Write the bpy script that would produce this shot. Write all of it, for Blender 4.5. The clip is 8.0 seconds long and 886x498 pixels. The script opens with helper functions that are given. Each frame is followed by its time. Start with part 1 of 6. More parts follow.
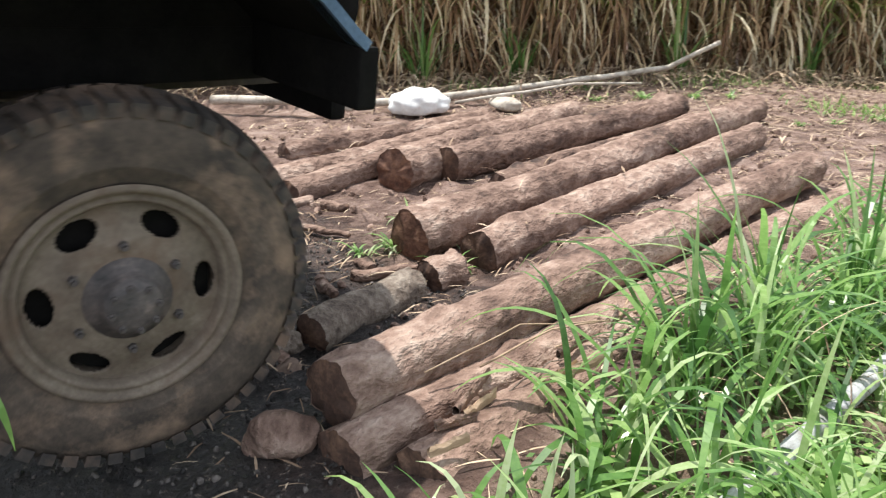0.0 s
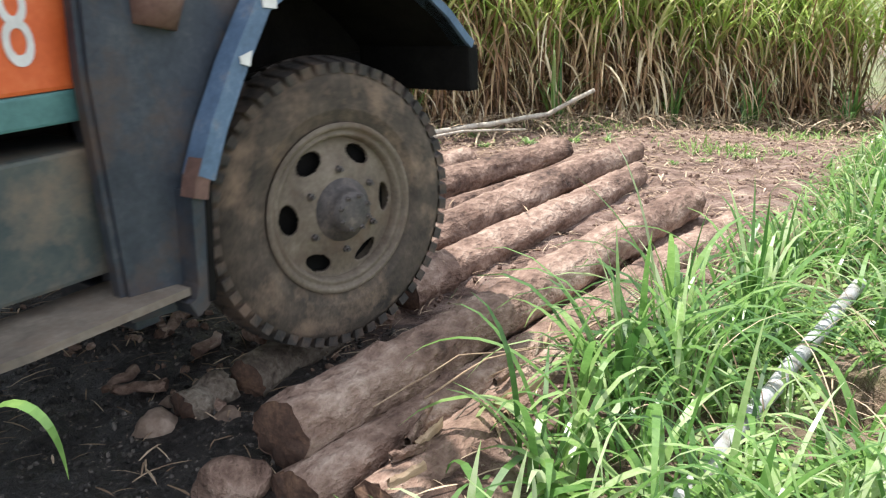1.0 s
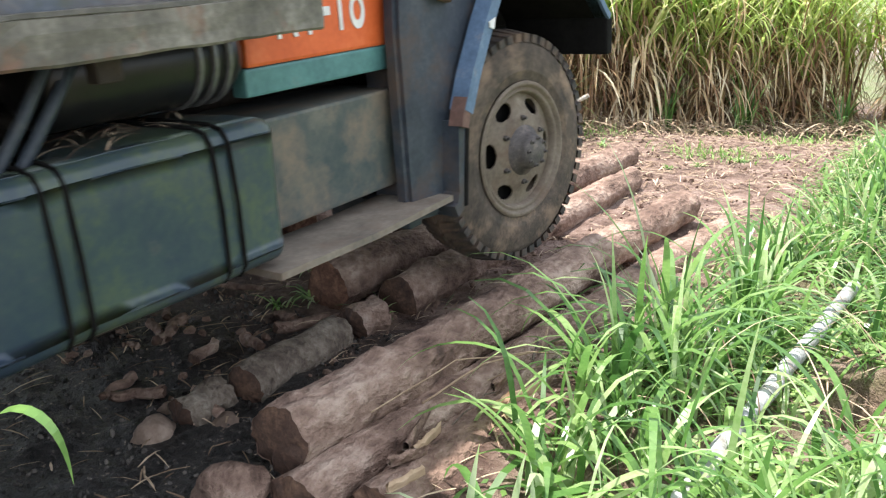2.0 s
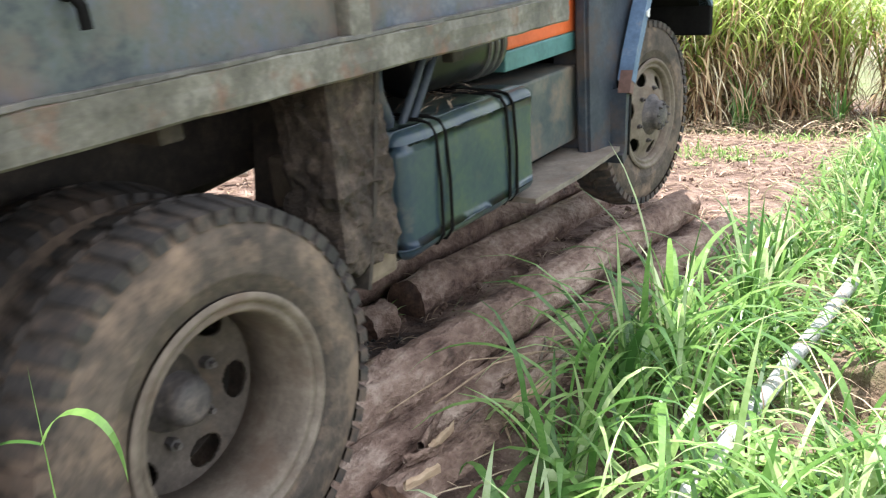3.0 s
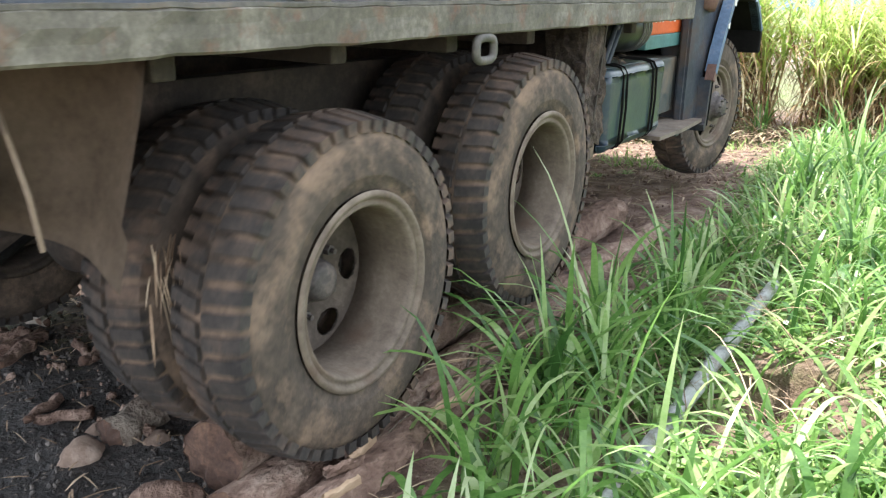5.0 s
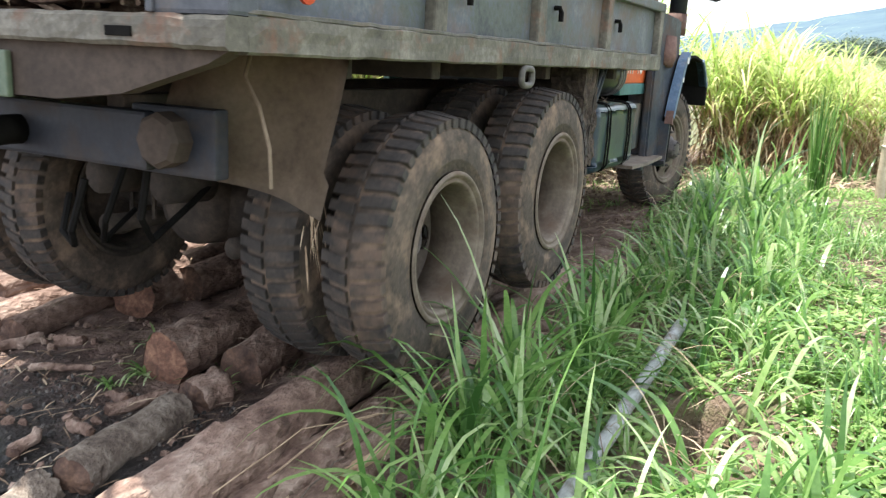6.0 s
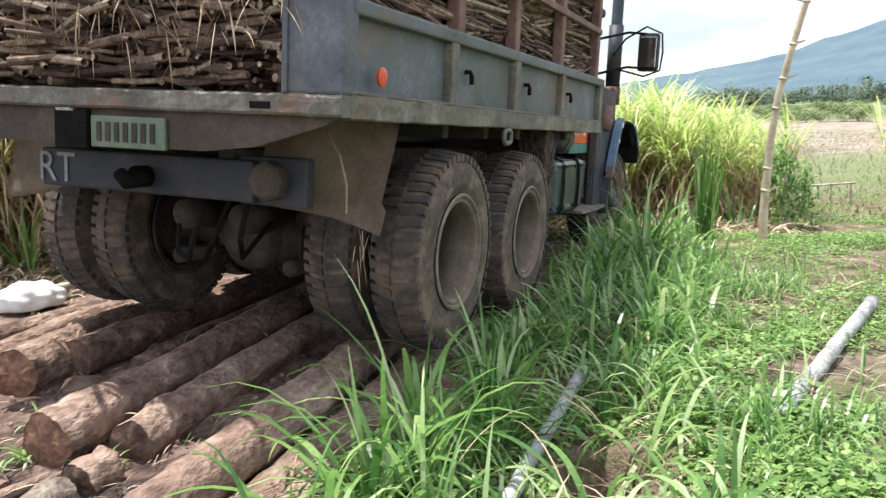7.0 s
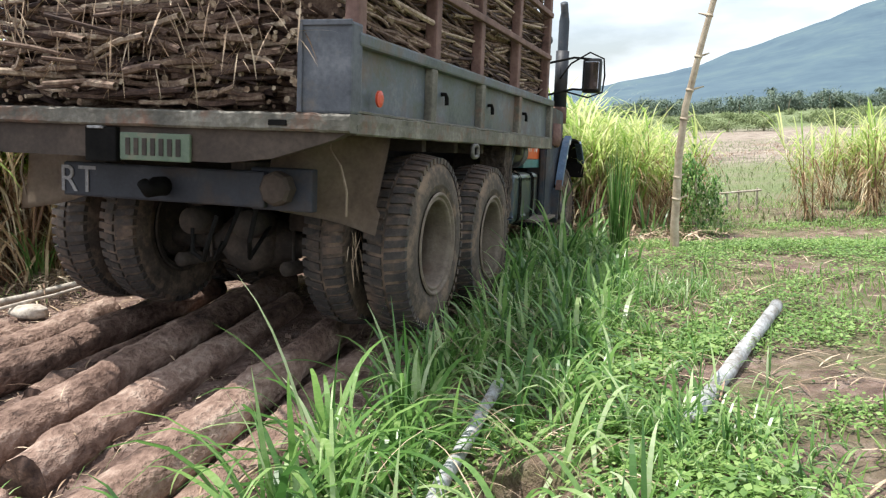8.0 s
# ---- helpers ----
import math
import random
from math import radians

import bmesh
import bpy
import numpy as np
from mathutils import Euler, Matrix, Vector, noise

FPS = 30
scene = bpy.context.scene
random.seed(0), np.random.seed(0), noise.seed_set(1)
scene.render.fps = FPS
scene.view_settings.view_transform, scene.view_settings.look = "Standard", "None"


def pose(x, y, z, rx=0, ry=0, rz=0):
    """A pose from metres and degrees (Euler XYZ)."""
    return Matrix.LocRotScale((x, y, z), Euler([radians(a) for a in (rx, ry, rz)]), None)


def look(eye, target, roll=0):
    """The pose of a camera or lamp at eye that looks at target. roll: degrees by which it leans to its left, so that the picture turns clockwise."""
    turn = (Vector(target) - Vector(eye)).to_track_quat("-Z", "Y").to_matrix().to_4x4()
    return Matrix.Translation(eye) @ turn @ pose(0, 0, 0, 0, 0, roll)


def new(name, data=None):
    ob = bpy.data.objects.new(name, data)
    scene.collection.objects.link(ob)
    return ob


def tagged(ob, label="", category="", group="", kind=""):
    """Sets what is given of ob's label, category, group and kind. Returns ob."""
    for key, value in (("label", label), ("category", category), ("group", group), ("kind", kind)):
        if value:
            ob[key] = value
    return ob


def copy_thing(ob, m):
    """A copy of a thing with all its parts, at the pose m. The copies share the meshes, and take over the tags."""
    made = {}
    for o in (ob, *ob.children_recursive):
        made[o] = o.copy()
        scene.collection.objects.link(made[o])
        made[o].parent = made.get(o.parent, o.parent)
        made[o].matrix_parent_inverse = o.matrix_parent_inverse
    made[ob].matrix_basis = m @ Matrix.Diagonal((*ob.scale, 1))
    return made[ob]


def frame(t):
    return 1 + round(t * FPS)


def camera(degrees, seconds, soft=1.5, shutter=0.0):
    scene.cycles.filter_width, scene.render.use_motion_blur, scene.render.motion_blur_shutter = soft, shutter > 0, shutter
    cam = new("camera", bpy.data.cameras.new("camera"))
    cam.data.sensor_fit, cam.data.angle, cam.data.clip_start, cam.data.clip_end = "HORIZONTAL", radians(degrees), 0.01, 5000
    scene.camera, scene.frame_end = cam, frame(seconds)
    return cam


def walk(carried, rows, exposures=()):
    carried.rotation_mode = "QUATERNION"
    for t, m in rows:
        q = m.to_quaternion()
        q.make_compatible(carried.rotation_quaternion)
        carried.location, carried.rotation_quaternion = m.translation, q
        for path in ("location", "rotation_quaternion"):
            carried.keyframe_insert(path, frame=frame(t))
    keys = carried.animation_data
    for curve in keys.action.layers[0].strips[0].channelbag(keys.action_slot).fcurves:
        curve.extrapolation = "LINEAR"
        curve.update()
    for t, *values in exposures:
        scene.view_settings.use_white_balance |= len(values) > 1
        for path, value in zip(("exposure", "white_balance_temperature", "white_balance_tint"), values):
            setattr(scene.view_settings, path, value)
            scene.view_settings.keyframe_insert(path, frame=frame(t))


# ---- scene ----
# Camera: seconds, eye, target, roll
PATH = [
    (0, (2.665, -4.337, 1.279), (1.382, -2.977, 0.57), -0.6),
    (0.5, (2.582, -4.483, 1.271), (1.45, -2.967, 0.624), -0.2),
    (1, (2.576, -4.539, 1.264), (1.504, -2.957, 0.671), -0.4),
    (2.5, (2.58, -4.569, 1.271), (1.521, -2.974, 0.694), -0.8),
    (3, (2.584, -4.626, 1.293), (1.522, -3.032, 0.718), -1.6),
    (3.5, (2.588, -4.62, 1.29), (1.531, -3.026, 0.705), -1.0),
    (4, (2.587, -4.614, 1.288), (1.568, -3.001, 0.686), -0.7),
    (5.5, (2.616, -4.533, 1.255), (1.75, -2.804, 0.747), -0.9),
    (6, (2.607, -4.509, 1.283), (1.842, -2.719, 0.825), -1.1),
    (6.5, (2.629, -4.487, 1.288), (1.954, -2.646, 0.899), -1.7),
    (7, (2.65, -4.473, 1.292), (2.088, -2.583, 0.957), -2.3),
    (7.5, (2.673, -4.434, 1.296), (2.256, -2.502, 0.987), -2.7),
    (8, (2.696, -4.402, 1.29), (2.312, -2.465, 0.977), -2.7),
]
cam = camera(56.9, 8.0, soft=1.22, shutter=0.3)
EXPOSURE = [(0.0, 0.60), (0.5, 0.70), (1.0, 0.80), (2.5, 1.32), (4.0, 1.55), (5.5, 1.47), (6.5, 1.02), (7.25, 0.70), (8.0, 0.56)]
walk(cam, [(t, look(eye, target, roll)) for t, eye, target, roll in PATH], EXPOSURE)

# ---- light ----
SUN = Vector((0.27, -0.03, -1.0)).normalized()
world = bpy.data.worlds.new("sky")
scene.world = world
world.use_nodes = True
wn = world.node_tree
bg = wn.nodes["Background"]
sky = wn.nodes.new("ShaderNodeTexSky")
sky.sky_type = "NISHITA"
sky.sun_disc = False
sky.sun_elevation = math.asin(-SUN.z)
sky.sun_rotation = math.atan2(-SUN.x, -SUN.y)
sky.air_density, sky.dust_density = 1.0, 2.0
wtc = wn.nodes.new("ShaderNodeTexCoord")
wmap = wn.nodes.new("ShaderNodeMapping")
wmap.inputs["Scale"].default_value = (1.0, 1.0, 3.2)
wno = wn.nodes.new("ShaderNodeTexNoise")
wno.inputs["Scale"].default_value = 2.6
wno.inputs["Detail"].default_value = 7
wra = wn.nodes.new("ShaderNodeValToRGB")
wra.color_ramp.elements[0].position, wra.color_ramp.elements[1].position = 0.36, 0.62
wra.color_ramp.elements[0].color = (0.22, 0.22, 0.22, 1)
wmx = wn.nodes.new("ShaderNodeMix")
wmx.data_type = "RGBA"
wmx.inputs["B"].default_value = (11.6, 12.4, 13.6, 1)
wn.links.new(wtc.outputs["Generated"], wmap.inputs["Vector"])
wn.links.new(wmap.outputs["Vector"], wno.inputs["Vector"])
wn.links.new(wno.outputs["Fac"], wra.inputs["Fac"])
wn.links.new(wra.outputs["Color"], wmx.inputs["Factor"])
wn.links.new(sky.outputs["Color"], wmx.inputs["A"])
wn.links.new(wmx.outputs["Result"], bg.inputs["Color"])
bg.inputs["Strength"].default_value = 0.096
sun = new("sun", bpy.data.lights.new("sun", "SUN"))
sun.data.energy, sun.data.angle, sun.data.color = 4.6, radians(0.6), (1.0, 0.96, 0.90)
sun.matrix_world = look((0, 0, 30), Vector((0, 0, 30)) + SUN)

# ---- materials ----
def material(name, stops, scale=6.0, rough=0.8, bump=0.3, metal=0.0, fine=60.0, dirt=None, dirt_amount=0.5, stretch=(1, 1, 1),
             island=0.0, rand=0.0, spec=0.4, translucent=0.0, bump_distance=0.01, dirt_scale=3.0):
    m = bpy.data.materials.new(name)
    m.use_nodes = True
    nt = m.node_tree
    b = nt.nodes["Principled BSDF"]
    def node(kind, **kw):
        q = nt.nodes.new(kind)
        for k, v in kw.items():
            q.inputs[k].default_value = v
        return q
    tc = node("ShaderNodeTexCoord")
    mp = node("ShaderNodeMapping", Scale=stretch)
    nt.links.new(tc.outputs["Object"], mp.inputs["Vector"])
    n1 = node("ShaderNodeTexNoise", Scale=scale, Detail=6.0, Roughness=0.62)
    n2 = node("ShaderNodeTexNoise", Scale=fine, Detail=4.0, Roughness=0.6)
    for q in (n1, n2):
        nt.links.new(mp.outputs["Vector"], q.inputs["Vector"])
    fac = nt.nodes.new("ShaderNodeMath")
    fac.operation = "MULTIPLY_ADD"
    nt.links.new(n2.outputs["Fac"], fac.inputs[0])
    fac.inputs[1].default_value = 0.45
    nt.links.new(n1.outputs["Fac"], fac.inputs[2])
    last = fac.outputs[0]
    shift = 0.225
    for on, kind, out in ((island, "ShaderNodeNewGeometry", "Random Per Island"), (rand, "ShaderNodeObjectInfo", "Random")):
        if on:
            g = nt.nodes.new(kind)
            a = nt.nodes.new("ShaderNodeMath")
            a.operation = "MULTIPLY_ADD"
            nt.links.new(g.outputs[out], a.inputs[0])
            a.inputs[1].default_value = on
            nt.links.new(last, a.inputs[2])
            last = a.outputs[0]
            shift += on / 2
    sub = nt.nodes.new("ShaderNodeMath")
    sub.operation = "SUBTRACT"
    nt.links.new(last, sub.inputs[0])
    sub.inputs[1].default_value = shift
    ramp = nt.nodes.new("ShaderNodeValToRGB")
    e = ramp.color_ramp.elements
    while len(e) < len(stops):
        e.new(0.5)
    for q, (p, c) in zip(e, stops):
        q.position, q.color = p, (*c, 1)
    nt.links.new(sub.outputs[0], ramp.inputs["Fac"])
    col = ramp.outputs["Color"]
    if dirt:
        n3 = node("ShaderNodeTexNoise", Scale=dirt_scale, Detail=8.0, Roughness=0.68)
        nt.links.new(tc.outputs["Object"], n3.inputs["Vector"])
        r3 = nt.nodes.new("ShaderNodeValToRGB")
        r3.color_ramp.elements[0].position = 0.72 - 0.5 * dirt_amount
        r3.color_ramp.elements[1].position = 0.92 - 0.5 * dirt_amount
        nt.links.new(n3.outputs["Fac"], r3.inputs["Fac"])
        mx = nt.nodes.new("ShaderNodeMix")
        mx.data_type = "RGBA"
        mx.inputs["B"].default_value = (*dirt, 1)
        nt.links.new(r3.outputs["Color"], mx.inputs["Factor"])
        nt.links.new(col, mx.inputs["A"])
        col = mx.outputs["Result"]
        rr = nt.nodes.new("ShaderNodeMapRange")
        rr.inputs["To Min"].default_value, rr.inputs["To Max"].default_value = rough, 0.92
        nt.links.new(r3.outputs["Color"], rr.inputs["Value"])
        nt.links.new(rr.outputs["Result"], b.inputs["Roughness"])
    else:
        b.inputs["Roughness"].default_value = rough
    nt.links.new(col, b.inputs["Base Color"])
    b.inputs["Metallic"].default_value = metal
    b.inputs["Specular IOR Level"].default_value = spec
    if bump:
        bp = node("ShaderNodeBump", Strength=bump, Distance=bump_distance)
        nt.links.new(last, bp.inputs["Height"])
        nt.links.new(bp.outputs["Normal"], b.inputs["Normal"])
    if translucent:
        out = nt.nodes["Material Output"]
        tl = nt.nodes.new("ShaderNodeBsdfTranslucent")
        nt.links.new(col, tl.inputs["Color"])
        ms = nt.nodes.new("ShaderNodeMixShader")
        ms.inputs["Fac"].default_value = translucent
        nt.links.new(b.outputs["BSDF"], ms.inputs[1])
        nt.links.new(tl.outputs["BSDF"], ms.inputs[2])
        nt.links.new(ms.outputs["Shader"], out.inputs["Surface"])
    return m

M = {
    "bark": material("bark", [(0.28, (0.042, 0.024, 0.018)), (0.41, (0.145, 0.089, 0.067)), (0.54, (0.26, 0.172, 0.132)), (0.70, (0.44, 0.33, 0.265))], 5, 0.85, 1.0, fine=30, stretch=(1, 0.6, 1), bump_distance=0.07, rand=0.10,
                     dirt=(0.135, 0.078, 0.057), dirt_amount=0.33, dirt_scale=3.0),
    "old_bark": material("old_bark", [(0.26, (0.045, 0.033, 0.026)), (0.45, (0.15, 0.115, 0.09)), (0.62, (0.27, 0.225, 0.18)), (0.8, (0.42, 0.37, 0.31))], 9, 0.88, 1.0, fine=44, bump_distance=0.04),
    "cut_wood": material("cut_wood", [(0.25, (0.03, 0.018, 0.015)), (0.5, (0.095, 0.055, 0.040)), (0.8, (0.24, 0.14, 0.09))], 12, 0.85, 0.8, fine=70),
    "fresh_wood": material("fresh_wood", [(0.25, (0.05, 0.024, 0.018)), (0.5, (0.16, 0.08, 0.053)), (0.8, (0.40, 0.22, 0.135))], 14, 0.85, 0.9, fine=70),
    "pale_wood": material("pale_wood", [(0.25, (0.25, 0.15, 0.09)), (0.5, (0.48, 0.34, 0.23)), (0.8, (0.66, 0.52, 0.38))], 9, 0.85, 0.8, fine=60, stretch=(1, 0.3, 1)),
    "grey_wood": material("grey_wood", [(0.25, (0.17, 0.14, 0.11)), (0.5, (0.42, 0.37, 0.31)), (0.8, (0.62, 0.57, 0.50))], 12, 0.85, 0.7, fine=60),
    "white_pole": material("white_pole", [(0.25, (0.15, 0.15, 0.145)), (0.5, (0.36, 0.37, 0.375)), (0.8, (0.60, 0.61, 0.62))], 10, 0.75, 0.5, fine=70, stretch=(1, 0.4, 1), dirt=(0.15, 0.125, 0.09), dirt_amount=0.47, dirt_scale=11),
    "rubber": material("rubber", [(0.25, (0.022, 0.021, 0.021)), (0.55, (0.055, 0.047, 0.042)), (0.8, (0.115, 0.088, 0.070))], 12, 0.8, 0.6, fine=60, dirt=(0.18, 0.12, 0.085), dirt_amount=0.44, dirt_scale=4),
    "rubber_muddy": material("rubber_muddy", [(0.25, (0.035, 0.029, 0.025)), (0.55, (0.085, 0.066, 0.052)), (0.8, (0.16, 0.122, 0.092))], 9, 0.88, 0.6, fine=50, dirt=(0.245, 0.170, 0.120), dirt_amount=0.46, dirt_scale=6),
    "rim": material("rim", [(0.25, (0.09, 0.068, 0.052)), (0.55, (0.17, 0.136, 0.104)), (0.8, (0.26, 0.215, 0.17))], 8, 0.75, 0.3, fine=60, dirt=(0.13, 0.088, 0.062), dirt_amount=0.46, dirt_scale=5),
    "rim_dark": material("rim_dark", [(0.25, (0.04, 0.031, 0.025)), (0.55, (0.085, 0.067, 0.053)), (0.8, (0.15, 0.12, 0.095))], 9, 0.8, 0.4, fine=60, dirt=(0.14, 0.10, 0.072), dirt_amount=0.36, dirt_scale=6),
    "hub": material("hub", [(0.25, (0.035, 0.033, 0.033)), (0.55, (0.10, 0.085, 0.08)), (0.8, (0.20, 0.16, 0.14))], 18, 0.6, 0.5, fine=80),
    "steel_green": material("steel_green", [(0.28, (0.040, 0.048, 0.056)), (0.44, (0.082, 0.096, 0.085)), (0.56, (0.092, 0.106, 0.128)), (0.75, (0.18, 0.19, 0.185))], 2.2, 0.55, 0.2, fine=45, dirt=(0.165, 0.125, 0.098), dirt_amount=0.48, dirt_scale=2.5),
    "steel_rail": material("steel_rail", [(0.27, (0.055, 0.052, 0.042)), (0.52, (0.125, 0.115, 0.092)), (0.75, (0.25, 0.235, 0.195))], 4, 0.65, 0.3, fine=50, dirt=(0.20, 0.10, 0.065), dirt_amount=0.38, dirt_scale=5),
    "steel_grey": material("steel_grey", [(0.25, (0.045, 0.050, 0.060)), (0.55, (0.095, 0.102, 0.118)), (0.8, (0.17, 0.175, 0.19))], 4, 0.55, 0.2, fine=50, dirt=(0.18, 0.145, 0.115), dirt_amount=0.42, dirt_scale=3),
    "tank": material("tank", [(0.30, (0.022, 0.036, 0.058)), (0.5, (0.036, 0.056, 0.064)), (0.70, (0.066, 0.090, 0.056))], 3.5, 0.28, 0.12, fine=40, dirt=(0.17, 0.14, 0.105), dirt_amount=0.34, dirt_scale=3),
    "panel": material("panel", [(0.25, (0.035, 0.052, 0.058)), (0.55, (0.075, 0.085, 0.078)), (0.8, (0.15, 0.14, 0.115))], 5, 0.6, 0.15, fine=50, dirt=(0.20, 0.155, 0.115), dirt_amount=0.5, dirt_scale=4),
    "step_mud": material("step_mud", [(0.25, (0.10, 0.085, 0.07)), (0.55, (0.19, 0.16, 0.13)), (0.8, (0.29, 0.25, 0.20))], 6, 0.85, 0.3, fine=55, dirt=(0.16, 0.115, 0.085), dirt_amount=0.45, dirt_scale=5),
    "faded_white": material("faded_white", [(0.3, (0.16, 0.16, 0.165)), (0.6, (0.34, 0.34, 0.34)), (0.8, (0.46, 0.46, 0.45))], 14, 0.75, 0.1, dirt=(0.10, 0.085, 0.07), dirt_amount=0.4, dirt_scale=14),
    "blue": material("blue", [(0.25, (0.05, 0.085, 0.14)), (0.55, (0.10, 0.16, 0.25)), (0.8, (0.20, 0.27, 0.36))], 6, 0.5, 0.15, fine=60, dirt=(0.20, 0.15, 0.115), dirt_amount=0.3, dirt_scale=6),
    "dark_blue": material("dark_blue", [(0.25, (0.016, 0.024, 0.034)), (0.55, (0.036, 0.046, 0.058)), (0.8, (0.08, 0.083, 0.088))], 5, 0.55, 0.15, fine=60, dirt=(0.15, 0.115, 0.095), dirt_amount=0.38, dirt_scale=4),
    "orange": material("orange", [(0.2, (0.50, 0.085, 0.022)), (0.55, (0.66, 0.13, 0.035)), (0.85, (0.74, 0.20, 0.07))], 4, 0.45, 0.1, fine=50, dirt=(0.30, 0.14, 0.08), dirt_amount=0.2),
    "teal": material("teal", [(0.25, (0.05, 0.13, 0.13)), (0.6, (0.09, 0.22, 0.21))], 6, 0.5, 0.1, dirt=(0.18, 0.14, 0.11), dirt_amount=0.35),
    "white_paint": material("white_paint", [(0.2, (0.55, 0.54, 0.52)), (0.7, (0.78, 0.77, 0.75))], 9, 0.6, 0.1, dirt=(0.3, 0.26, 0.22), dirt_amount=0.2),
    # Near zero so the fender undersides keep their shade; also plain black parts
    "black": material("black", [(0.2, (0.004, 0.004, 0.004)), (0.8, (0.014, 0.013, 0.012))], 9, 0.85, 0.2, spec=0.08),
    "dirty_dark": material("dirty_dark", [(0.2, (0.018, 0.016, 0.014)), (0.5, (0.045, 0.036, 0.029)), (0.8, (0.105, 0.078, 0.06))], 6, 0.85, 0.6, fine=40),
    "mud_flap": material("mud_flap", [(0.2, (0.11, 0.082, 0.058)), (0.5, (0.205, 0.157, 0.112)), (0.8, (0.29, 0.228, 0.168))], 4, 0.85, 0.35, fine=40),
    "ring_steel": material("ring_steel", [(0.25, (0.055, 0.052, 0.046)), (0.55, (0.115, 0.108, 0.095)), (0.8, (0.19, 0.18, 0.16))], 12, 0.6, 0.3, fine=60, dirt=(0.16, 0.12, 0.09), dirt_amount=0.35, dirt_scale=12),
    "rust_post": material("rust_post", [(0.2, (0.07, 0.04, 0.032)), (0.5, (0.15, 0.085, 0.068)), (0.8, (0.24, 0.15, 0.12))], 6, 0.75, 0.3, fine=50),
    "cane_cut": material("cane_cut", [(0.05, (0.022, 0.012, 0.010)), (0.4, (0.085, 0.050, 0.036)), (0.7, (0.20, 0.135, 0.095)), (1.0, (0.46, 0.37, 0.27))], 20, 0.8, 0.4, fine=80, island=0.8),
    "cane_end": material("cane_end", [(0.15, (0.10, 0.06, 0.04)), (0.5, (0.32, 0.23, 0.15)), (0.85, (0.62, 0.52, 0.38))], 30, 0.85, 0.3, island=0.5),
    "straw": material("straw", [(0.1, (0.14, 0.085, 0.055)), (0.5, (0.34, 0.24, 0.16)), (0.9, (0.60, 0.48, 0.34))], 9, 0.85, 0, island=0.7),
    "grass": material("grass", [(0.0, (0.050, 0.13, 0.030)), (0.35, (0.135, 0.28, 0.068)), (0.65, (0.26, 0.43, 0.125)), (0.88, (0.43, 0.56, 0.25)), (1.0, (0.54, 0.63, 0.37))], 2.0, 0.30, 0, island=0.95, translucent=0.48, spec=0.65),
    "herb": material("herb", [(0.0, (0.075, 0.16, 0.035)), (0.5, (0.19, 0.33, 0.080)), (1.0, (0.40, 0.54, 0.19))], 1.2, 0.45, 0, island=0.8, translucent=0.38),
    "cane_leaf": material("cane_leaf", [(0.0, (0.16, 0.30, 0.05)), (0.3, (0.38, 0.52, 0.14)), (0.65, (0.62, 0.67, 0.28)), (1.0, (0.84, 0.79, 0.54))], 0.5, 0.45, 0, island=0.8, translucent=0.6),
    "dry_leaf": material("dry_leaf", [(0.0, (0.20, 0.10, 0.055)), (0.35, (0.42, 0.27, 0.155)), (0.7, (0.66, 0.51, 0.32)), (1.0, (0.84, 0.75, 0.56))], 1.0, 0.85, 0, island=1.0, translucent=0.35),
    "cane_stalk": material("cane_stalk", [(0.1, (0.10, 0.055, 0.035)), (0.5, (0.24, 0.14, 0.08)), (0.9, (0.34, 0.27, 0.12))], 5, 0.6, 0.3, fine=40, island=0.5),
    "sack": material("sack", [(0.2, (0.55, 0.55, 0.54)), (0.8, (0.82, 0.82, 0.80))], 12, 0.8, 0.5, fine=60, dirt=(0.35, 0.26, 0.2), dirt_amount=0.28),
    "stone": material("stone", [(0.2, (0.10, 0.07, 0.055)), (0.5, (0.24, 0.17, 0.13)), (0.8, (0.40, 0.31, 0.25))], 9, 0.9, 0.8, fine=50, rand=0.2),
    "plate": material("plate", [(0.2, (0.06, 0.095, 0.062)), (0.8, (0.15, 0.19, 0.125))], 9, 0.5, 0.1, dirt=(0.2, 0.16, 0.12), dirt_amount=0.35, dirt_scale=9),
    "red": material("red", [(0.2, (0.45, 0.05, 0.02)), (0.8, (0.65, 0.10, 0.05))], 9, 0.35, 0.1),
    "mirror": material("mirror", [(0.2, (0.6, 0.62, 0.65)), (0.8, (0.65, 0.67, 0.7))], 9, 0.08, 0.0, metal=1.0),
    "bamboo": material("bamboo", [(0.2, (0.25, 0.19, 0.13)), (0.5, (0.46, 0.38, 0.28)), (0.8, (0.60, 0.52, 0.40))], 9, 0.7, 0.4, fine=50),
    # Distance haze put into the colour: green made lighter and bluer
    "palm": material("palm", [(0.1, (0.075, 0.115, 0.085)), (0.5, (0.11, 0.155, 0.11)), (0.9, (0.16, 0.21, 0.14))], 2, 0.6, 0, island=0.4),
    # Lightened green carries the haze over the far shrubs
    "far_green": material("far_green", [(0.1, (0.11, 0.155, 0.06)), (0.5, (0.19, 0.245, 0.10)), (0.9, (0.31, 0.35, 0.17))], 0.35, 0.8, 0, fine=3, island=0.5),
}

# ---- helpers for meshes ----
def part(name, bm, mat, parent=None, label="", smooth=False):
    me = bpy.data.meshes.new(name)
    bm.normal_update()
    bm.to_mesh(me)
    bm.free()
    me.materials.append(M[mat] if isinstance(mat, str) else mat)
    if smooth:
        for p in me.polygons:
            p.use_smooth = True
    ob = new(name, me)
    if parent is not None:
        ob.parent = parent
    if label:
        tagged(ob, label)
    return ob

